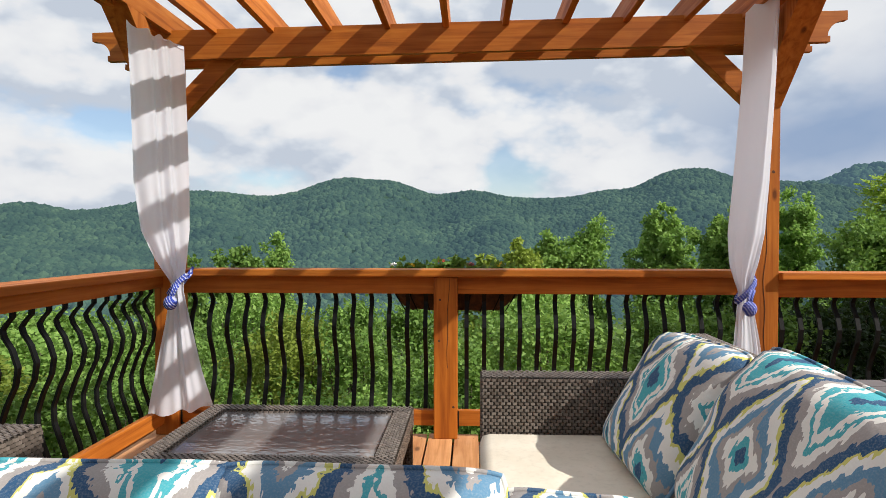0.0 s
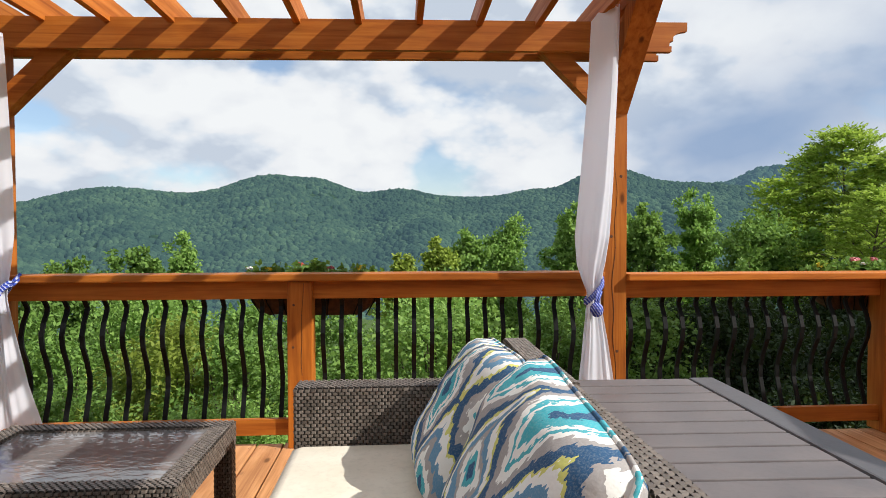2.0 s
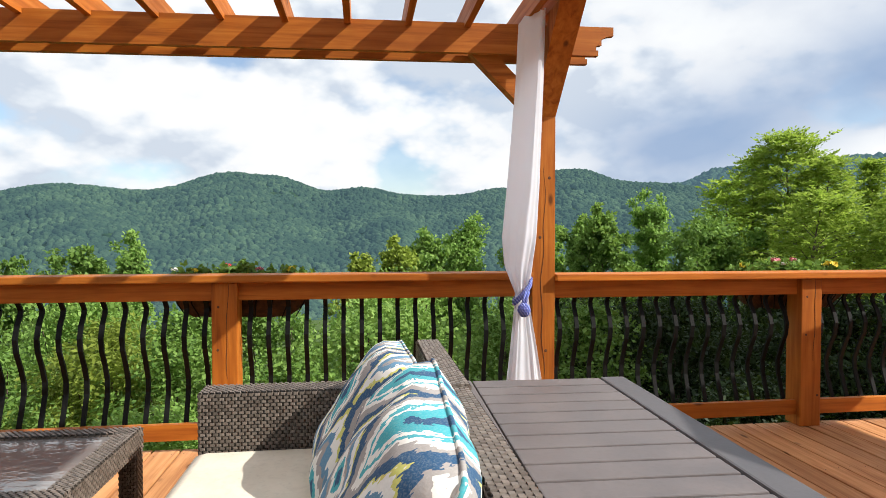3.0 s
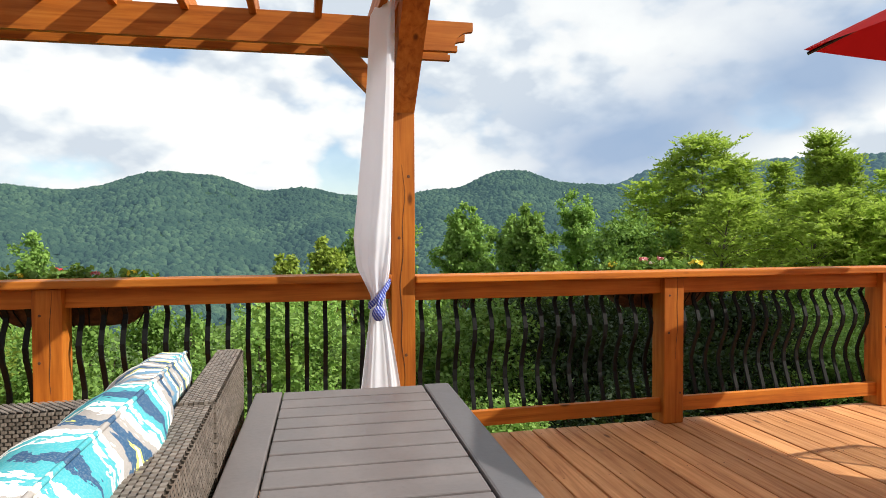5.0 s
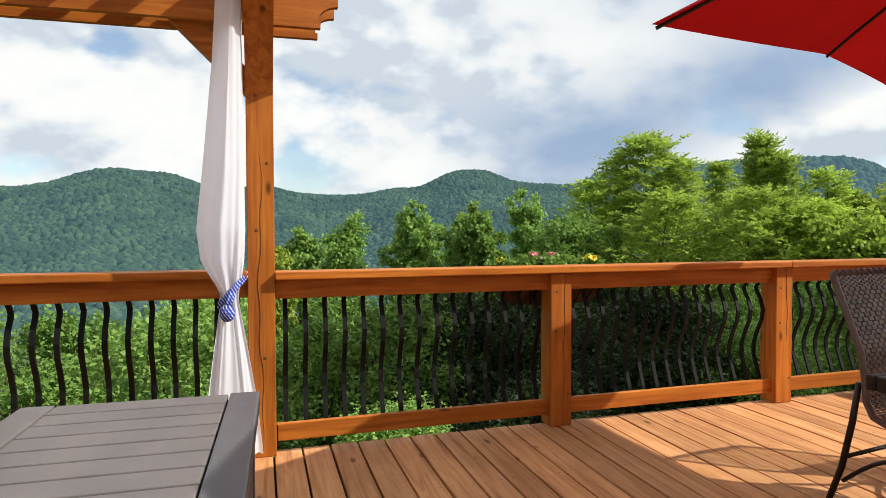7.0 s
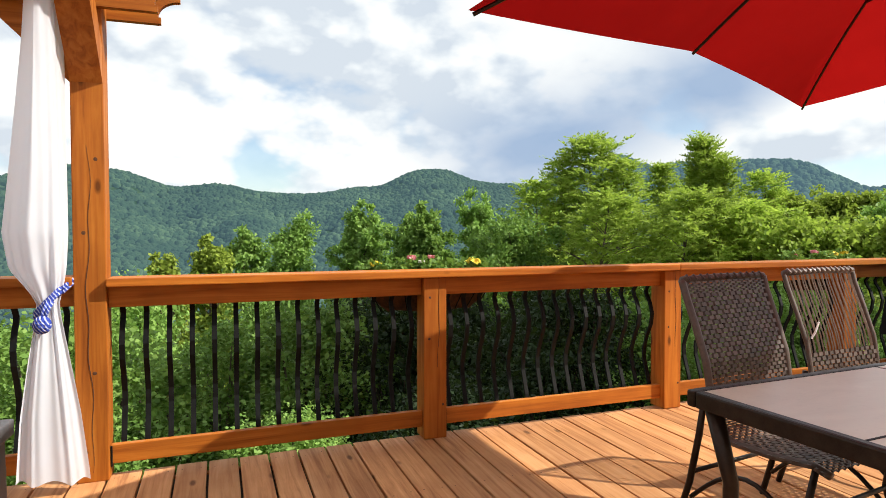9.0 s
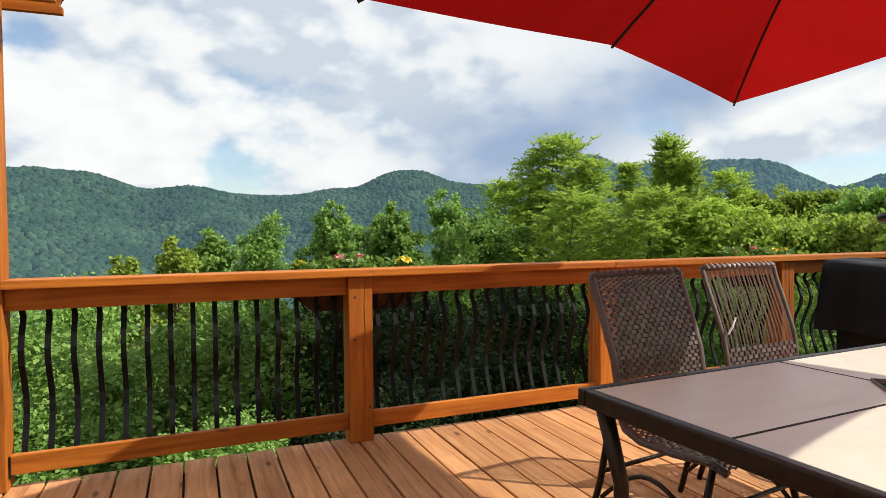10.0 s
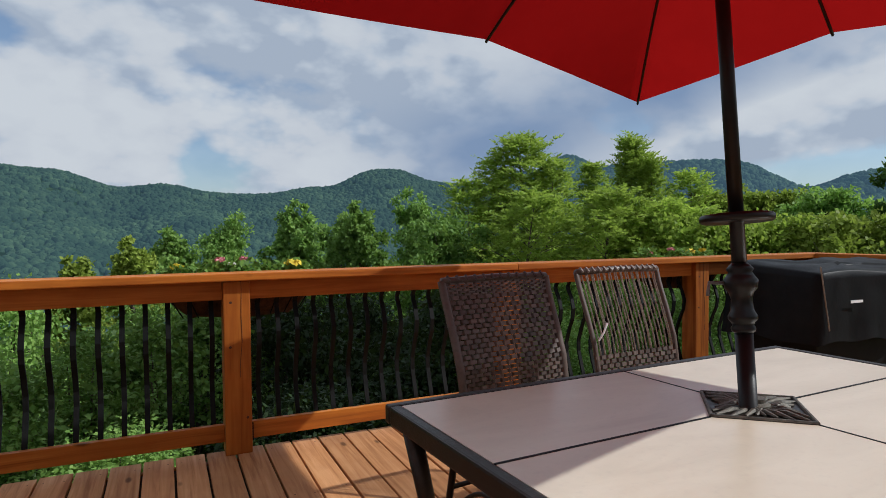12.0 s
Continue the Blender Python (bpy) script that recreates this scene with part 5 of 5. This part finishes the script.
def tree(name, x, y, top, spread, style, material, label, seed, leaf, per, n_br, start=0.22):
    """A tree on the slope: tapered trunk, limbs, and clumps of leaves at the ends of the limbs."""
    rng = np.random.default_rng(seed)
    g = land(x, y) - 0.2
    H = top - g
    bm = bmesh.new()
    bend = rng.normal(size=2) * 0.03 * H
    trunk = [(bend[0] * f * f, bend[1] * f * f, H * 0.86 * f) for f in np.linspace(0, 1, 9)]
    r0 = 0.02 * H + 0.03
    tube(bm, trunk, [r0 * (1 - 0.92 * f) for f in np.linspace(0, 1, 9)], 8)
    cs, rs = [], []
    for k in range(n_br):
        f = start + (0.98 - start) * ((k + rng.random()) / n_br) ** (0.8 if style == "cone" else 1.0)
        a = k * 2.4 + rng.normal() * 0.3
        if style == "cone":
            reach = spread * max(0.06, 1.04 - f) ** 0.75 * (0.6 + 0.5 * rng.random())
            rise = 0.55
        else:
            g0 = f if style == "round" else (f - start) / (1 - start) * 0.9 + 0.08
            reach = spread * math.sin(math.pi * min(0.98, g0) ** 1.25) ** 0.7 * (0.6 + 0.5 * rng.random())
            rise = 0.95 if style == "round" else 0.25
        p0 = Vector((bend[0] * f * f, bend[1] * f * f, H * 0.9 * f))
        d = Vector((math.cos(a), math.sin(a), rise)).normalized()
        line = [p0 + d * reach * q + Vector((0, 0, 0.12 * reach * math.sin(q * 2.5))) for q in (0, 0.35, 0.7, 1.0)]
        rb = max(0.012, r0 * 0.4 * (1 - f))
        tube(bm, line, [rb, rb * 0.7, rb * 0.45, rb * 0.2], 5)
        m = 8
        for q in range(m):
            t = 0.35 + 0.65 * (q + rng.random()) / m
            i = min(int(t * 3), 2)
            c = line[i].lerp(line[i + 1], min(1.0, t * 3 - i)) + Vector(rng.normal(size=3)) * (0.055 if style == "cone" else 0.12) * spread
            c.z = min(c.z, H - 0.05 * spread)
            cs.append(tuple(c))
            rs.append(spread * ((0.055 + 0.075 * rng.random()) if style == "cone" else (0.065 + 0.09 * rng.random())))
    for q in range(8):
        cs.append((bend[0] + rng.normal() * 0.10 * spread, bend[1] + rng.normal() * 0.10 * spread, H * (0.87 + 0.012 * q)))
        rs.append(0.13 * spread * (1.1 - 0.07 * q))
    pts = clumps(cs, rs, [int(per * 0.7)] * len(cs), rng, 0.95)
    me = leaves_mesh("crown", pts, leaf, material, rng, 0.0, 1.4, 0.5)
    ms = bpy.data.meshes.new("trunk")
    bm.to_mesh(ms)
    bm.free()
    ms.materials.append(M_BARK)
    return plant(name, pose(x, y, g), me, ms, label, "tree", "trees on the slope", "trunk")


def fronds_mesh(name, base, way, length, material, rng, pairs=6):
    """One mesh of feathered leaves: on each drooping stalk, pairs of narrow leaflets and one at its end."""
    way = way / np.linalg.norm(way, axis=1)[:, None]
    side = np.cross(way, np.array((0.0, 0.0, 1.0)) + 0.25 * rng.normal(size=way.shape))
    side /= np.linalg.norm(side, axis=1)[:, None] + 1e-9
    quads = []
    for k in range(pairs + 1):
        t = 0.18 + 0.82 * k / pairs
        p = base + way * (length * t)[:, None]
        p[:, 2] -= 0.30 * length * t * t
        for s in ((-1, 1) if k < pairs else (0,)):
            d = side * s * 0.9 + way * (0.55 if s else 1.0) + 0.18 * rng.normal(size=way.shape)
            d[:, 2] -= 0.15
            d /= np.linalg.norm(d, axis=1)[:, None]
            w = np.cross(d, np.array(SUN_WAY) + 0.45 * rng.normal(size=way.shape))
            w /= np.linalg.norm(w, axis=1)[:, None] + 1e-9
            ln = (length * (0.42 - 0.15 * t) * (0.8 + 0.4 * rng.random(len(base))))[:, None]
            quads.append(np.stack([p, p + d * ln * 0.5 + w * ln * 0.19, p + d * ln, p + d * ln * 0.5 - w * ln * 0.19], 1))
    co = np.concatenate(quads).reshape(-1, 3)
    n = len(co) // 4
    me = bpy.data.meshes.new(name)
    me.vertices.add(4 * n)
    me.vertices.foreach_set("co", co.astype(np.float32).ravel())
    me.loops.add(4 * n)
    me.loops.foreach_set("vertex_index", np.arange(4 * n, dtype=np.int32))
    me.polygons.add(n)
    me.polygons.foreach_set("loop_start", np.arange(0, 4 * n, 4, dtype=np.int32))
    me.polygons.foreach_set("loop_total", np.full(n, 4, dtype=np.int32))
    me.update(calc_edges=True)
    me.materials.append(material)
    return me


def feather_tree(x, y, top, spread, blunt, rise, frond, material, label, seed, ends, per, start=0.36):
    """A feather-leaved tree: limbs fill a lumpy crown, blunt or pointed, and each branch carries a flat spray of fronds."""
    rng = np.random.default_rng(seed)
    g = land(x, y) - 0.2
    H = top - g
    bm = bmesh.new()
    r0 = 0.012 * H + 0.03
    fork = H * start

    def axis(z):
        q = max(0.0, (z - fork) / (H - fork))
        return Vector((0.10 * spread * math.sin(3.0 * q + seed), 0.08 * spread * math.sin(2.2 * q + 2 * seed), z))
    stem = [(0, 0, 0)] + [tuple(axis(fork + (H * 0.96 - fork) * q)) for q in np.linspace(0, 1, 8)]
    tube(bm, stem, [r0] + [r0 * (0.8 - 0.74 * q) for q in np.linspace(0, 1, 8)], 7)
    base, way = [], []
    for k in range(ends):
        q = ((k + rng.random()) / ends) ** 0.85
        az = k * 2.39996 + rng.normal() * 0.2
        z = fork + (H - fork) * q
        lump = 1.0 + (0.42 if blunt > 1.5 else 0.22) * noise.noise(Vector((math.cos(az) * 1.3 + seed, math.sin(az) * 1.3, z * 0.55))) + 0.18 * noise.noise(Vector((math.cos(az) * 3.5, math.sin(az) * 3.5 + seed, z * 1.6)))
        edge = (1 - q ** blunt) ** 0.5 if blunt > 1.5 else (1 - q) ** 0.85
        r = spread * max(0.04, edge) * lump * math.sqrt(0.16 + 0.84 * rng.random())
        c = axis(z)
        tip = c + Vector((r * math.cos(az), r * math.sin(az), 0.10 * r * rng.normal()))
        tip.z = min(tip.z, H - 0.10 * r)
        root = axis(max(fork * 0.8, z - rise * r - 0.15))
        line = [root.lerp(tip, t) + Vector((0, 0, 0.16 * r * math.sin(math.pi * t))) for t in (0, 0.35, 0.7, 1.0)]
        if k % 3 == 0:
            rb = 0.005 + 0.008 * r
            tube(bm, line, [rb, rb * 0.75, rb * 0.5, rb * 0.25], 4)
        for u in range(per):
            t = 0.45 + 0.55 * (u + rng.random()) / per
            j = min(int(t * 3), 2)
            p = line[j].lerp(line[j + 1], min(1.0, t * 3 - j))
            a2 = az + rng.normal() * 1.0
            base.append((p.x + rng.normal() * 0.16, p.y + rng.normal() * 0.16, p.z + rng.normal() * 0.06))
            way.append((math.cos(a2), math.sin(a2), 0.25 + rise * 0.45 + 0.7 * max(0.0, q - 0.6) + 0.30 * rng.normal()))
    length = frond * (0.6 + 0.8 * rng.random(len(base)))
    me = fronds_mesh("crown", np.array(base), np.array(way), length, material, rng, 5)
    ms = bpy.data.meshes.new("trunk")
    bm.to_mesh(ms)
    bm.free()
    ms.materials.append(M_BARK)
    return plant("tree", pose(x, y, g), me, ms, label, "tree", "trees on the slope", "trunk")


def at_bearing(a, el, d, ox=5.77, oy=-0.19):
    return ox + d * math.sin(radians(a)), oy + d * math.cos(radians(a)), 1.29 + d * math.tan(radians(el))


TREES = [
    # bearing, height angle, distance, spread, style, leaf colour, label, leaf size, leaves a clump, limbs
    (22.4, 5.0, 30, 3.2, "cone", M_LEAF_POP, "slender green poplar on the slope", 0.154, 102, 40),
    (17.7, 3.9, 26, 1.9, "round", M_LEAF_POP, "broad-leaved green tree with a rounded top", 0.168, 102, 42),
    (10.9, 3.9, 30, 2.3, "round", M_LEAF_POP, "rounded green tree standing clear above the railing", 0.182, 109, 44),
    (15.2, 2.8, 27, 2.1, "round", M_LEAF_POP, "green tree in the row below the deck", 0.168, 102, 34),
    (3.9, 2.7, 32, 3.8, "cone", M_LEAF_POP, "pointed green tree above the railing", 0.168, 102, 40),
    (0.6, 1.4, 28, 2.3, "round", M_LEAF_POP, "low green tree on the slope", 0.168, 102, 34),
    (-2.3, 0.7, 26, 1.7, "round", M_LEAF_YEL, "yellowing young tree among green ones", 0.154, 102, 30),
    (-6.4, -0.9, 24, 1.5, "round", M_LEAF_YEL, "olive young tree beyond the railing", 0.154, 87, 28),
    (-26.5, 1.2, 22, 1.9, "cone", M_LEAF_POP, "slender pale green sapling beyond the railing", 0.119, 87, 30),
    (-32.5, 0.0, 18, 1.6, "round", M_LEAF_BUSH, "pale green small tree beyond the deck corner", 0.105, 102, 30),
    (-37.5, -1.0, 17, 1.6, "round", M_LEAF_BUSH, "low green tree beyond the deck corner", 0.105, 102, 30),
    (49.0, 3.8, 29, 2.8, "round", M_LEAF_YEL, "olive-green tree in the thicket", 0.168, 116, 38),
    (53.0, 3.6, 30, 3.0, "round", M_LEAF_YEL, "green tree in the thicket behind the grill", 0.168, 116, 40),
    (57.0, 2.9, 28, 3.0, "round", M_LEAF_POP, "green tree in the thicket behind the grill", 0.168, 116, 40),
    (65.0, 8.0, 22, 2.4, "round", M_LEAF_DARK, "dark green tall tree at the end of the deck", 0.154, 130, 44),
    (67.0, 4.5, 22, 3.2, "round", M_LEAF_DARK, "dark green tree at the end of the deck", 0.154, 130, 40),
    (25.0, 2.2, 19, 2.6, "round", M_LEAF_BUSH, "green thicket tree below the deck", 0.126, 116, 36),
    (44.0, 1.8, 19, 2.8, "round", M_LEAF_LOC, "light green thicket tree below the deck", 0.126, 116, 36),
    (51.0, 1.0, 18, 2.6, "round", M_LEAF_LOC, "green thicket tree below the deck", 0.126, 116, 36),
    (58.5, 0.8, 18, 2.6, "round", M_LEAF_YEL, "green thicket tree below the deck", 0.126, 116, 36),
]
for i, (a, el, d, sp, st, mat, lab, leaf, per, nb) in enumerate(TREES):
    x, y, z = at_bearing(a, el, d)
    tree("tree", x, y, z, sp, st, mat, lab, 40 + i, leaf, per, nb, 0.36 if st == "cone" else 0.22)


# feathery locusts and their pointed neighbour
FEATHERY = [
    # bearing, height angle, distance, spread, bluntness, rise, leaf length, label, branches, leaves a branch
    (32.4, 8.5, 24, 2.7, 2.2, 0.55, 0.46, "bright green feathery locust tree with layered sprays", 230, 11),
    (30.0, 7.0, 24, 1.7, 1.8, 0.55, 0.44, "light green feathery locust tree beside a taller one", 95, 11),
    (35.0, 6.4, 23, 1.9, 1.8, 0.55, 0.44, "light green feathery locust tree beside a taller one", 110, 11),
    (41.4, 8.0, 27, 2.9, 1.0, 1.2, 0.44, "tall pointed light green tree above the thicket", 230, 11),
    (43.7, 6.2, 26, 1.9, 1.0, 1.2, 0.42, "light green upright tree on the slope", 110, 11),
    (38.6, 5.9, 25, 1.8, 1.0, 1.0, 0.42, "light green upright tree on the slope", 110, 11),
    (27.3, 4.6, 23, 1.8, 1.8, 0.6, 0.42, "light green feathery young locust tree", 110, 11),
    (47.5, 4.9, 28, 2.2, 1.7, 0.7, 0.44, "light green upright tree on the slope", 120, 11),
    (33.5, 3.5, 18.5, 2.5, 2.0, 0.35, 0.34, "low feathery locust below the deck", 180, 12),
    (39.5, 3.5, 18.5, 2.3, 2.0, 0.35, 0.34, "low feathery locust below the deck", 180, 12),
    (45.0, 2.4, 18.5, 2.1, 2.0, 0.35, 0.34, "low feathery locust below the deck", 150, 12),
]
for i, (a, el, d, sp, bl, ri, fr, lab, en, per) in enumerate(FEATHERY):
    x, y, z = at_bearing(a, el, d)
    feather_tree(x, y, z, sp, bl, ri, fr, M_LEAF_LOC, lab, 140 + i, en, per)


# unseen tall trees added past the end of the deck to shade the thicket
for i, (x, y, top, sp) in enumerate(((16.6, 3.5, 10.6, 2.3), (19.4, 3.9, 11.5, 2.6), (15.9, 3.0, 10.8, 1.8))):
    tree("tree", x, y, top, sp, "tall", M_LEAF_DARK, "tall dark-leaved tree added out of view to shade the thicket", 90 + i, 0.19, 110, 40, 0.62)


# ---- flower baskets on the outside of the rail ----
def flower_basket(x, seed, colours):
    f = thing("flower_basket", pose(x, 3.80, 0), "dark fibre-lined wire flower basket hung outside the railing", "planter", "rail baskets")
    rng = np.random.default_rng(seed)
    bm = bmesh.new()
    n = 16
    rows = []
    for q in range(6):
        g = q / 5
        z = 0.965 - 0.175 * g
        hw, hd = 0.44 * (1 - 0.32 * g ** 2), 0.125 * (1 - 0.45 * g ** 2)
        row = []
        for k in range(n * 2):
            a = k / (n * 2) * math.tau
            cx, cy = math.cos(a), math.sin(a)
            row.append(bm.verts.new((hw * math.copysign(abs(cx) ** 0.5, cx), hd * math.copysign(abs(cy) ** 0.5, cy), z + 0.008 * rng.normal())))
        rows.append(row)
    for a, b in zip(rows, rows[1:]):
        for k in range(n * 2):
            bm.faces.new((a[k], b[k], b[(k + 1) % (n * 2)], a[(k + 1) % (n * 2)]))
    bm.faces.new(list(reversed(rows[-1])))
    part("liner", bm, M_COCO, f)
    bm = bmesh.new()
    box(bm, -0.38, 0.38, -0.09, 0.09, 0.90, 0.94)
    part("soil", bm, M_SOIL_GAP, f)
    for k in range(9):
        u = -0.42 + 0.84 * k / 8
        e = math.sqrt(max(0.0, 1 - (u / 0.47) ** 4))
        bm = tube(bmesh.new(), [(u, -0.132 * e ** 0.5, 0.975), (u * 0.93, -0.125 * e, 0.88), (u * 0.8, -0.08 * e, 0.785)], 0.004, 5)
        part("wire", bm, M_IRON, f)
    part("rim_wire", tube(bmesh.new(), [(-0.45, -0.134, 0.975), (0.45, -0.134, 0.975)], 0.005, 5), M_IRON, f)
    part("hook", tube(bmesh.new(), [(-0.2, -0.134, 0.97), (-0.2, -0.142, 1.06), (-0.2, -0.142, 0.93)], 0.004, 5), M_IRON, f)
    part("hook", tube(bmesh.new(), [(0.2, -0.134, 0.97), (0.2, -0.142, 1.06), (0.2, -0.142, 0.93)], 0.004, 5), M_IRON, f)
    cs = [(u, rng.normal() * 0.03, 1.0 + 0.095 * rng.random()) for u in np.linspace(-0.40, 0.40, 16)]
    pts = clumps(cs, [0.075] * 16, [90] * 16, rng, 0.8)
    me = leaves_mesh("leaves", pts, 0.042, M_LEAF_BUSH, rng, 0.2)
    o = new("leaves", me)
    o.parent = f
    for u, z, colour, r in colours:
        bm = bmesh.new()
        for k in range(26):
            v = Vector(rng.normal(size=3)).normalized()
            p = Vector((u, -0.02, z)) + Vector((v.x * r, v.y * r, abs(v.z) * r * 0.6))
            s = Vector(rng.normal(size=3)).normalized() * r * 0.42
            t = v.cross(s).normalized() * r * 0.42
            vs = [bm.verts.new(p - s), bm.verts.new(p - t), bm.verts.new(p + s + v * r * 0.1), bm.verts.new(p + t)]
            bm.faces.new(vs)
        part("blossom", bm, M_FLOW[colour], f, colour + " blossom")


flower_basket(2.33, 3, [(-0.42, 1.09, "white", 0.02), (-0.10, 1.115, "red", 0.024), (-0.30, 1.085, "yellow", 0.025), (0.10, 1.09, "pink", 0.025), (0.30, 1.09, "yellow", 0.03)])
flower_basket(6.20, 4, [(-0.36, 1.085, "yellow", 0.035), (-0.12, 1.125, "pink", 0.030), (0.02, 1.13, "pink", 0.025), (0.33, 1.09, "yellow", 0.045), (-0.05, 1.1, "white", 0.02)])
flower_basket(9.90, 5, [(-0.36, 1.085, "pink", 0.035), (-0.10, 1.115, "pink", 0.030), (0.12, 1.09, "yellow", 0.045), (0.28, 1.10, "yellow", 0.03)])


# ---- deck boards ----
PITCH = 0.1655
board_mesh = None
k = 0
while DECK_X0 + (k + 1) * PITCH < DECK_X1 + 0.05:
    x = DECK_X0 + k * PITCH
    if board_mesh is None:
        bm = B(0.006, PITCH - 0.006, DECK_Y0, DECK_Y1, -0.030, 0.0, 0.004)
        board_mesh = bpy.data.meshes.new("deck_board")
        bm.to_mesh(board_mesh)
        bm.free()
        board_mesh.materials.append(M_DECK)
    ob = new("deck_board", board_mesh)
    ob.location.x = x
    ob.location.z = -0.0015 * ((k * 7) % 3)
    ob.parent = deck
    k += 1

bm = bmesh.new()
for q in range(k):
    for y in (3.50, 2.79, 2.04, 1.29):
        for dx in (0.035, PITCH - 0.035):
            c = Vector((DECK_X0 + q * PITCH + dx, y + 0.012 * math.sin(q * 2.7 + dx * 90), 0.0008))
            ring = [bm.verts.new(c + Vector((0.0042 * math.cos(a * math.tau / 6), 0.0042 * math.sin(a * math.tau / 6), 0))) for a in range(6)]
            bm.faces.new(ring)
tagged(part("deck_screws", bm, M_CRACK, deck), "small dark screw heads in the deck boards", "", "", "stuff")
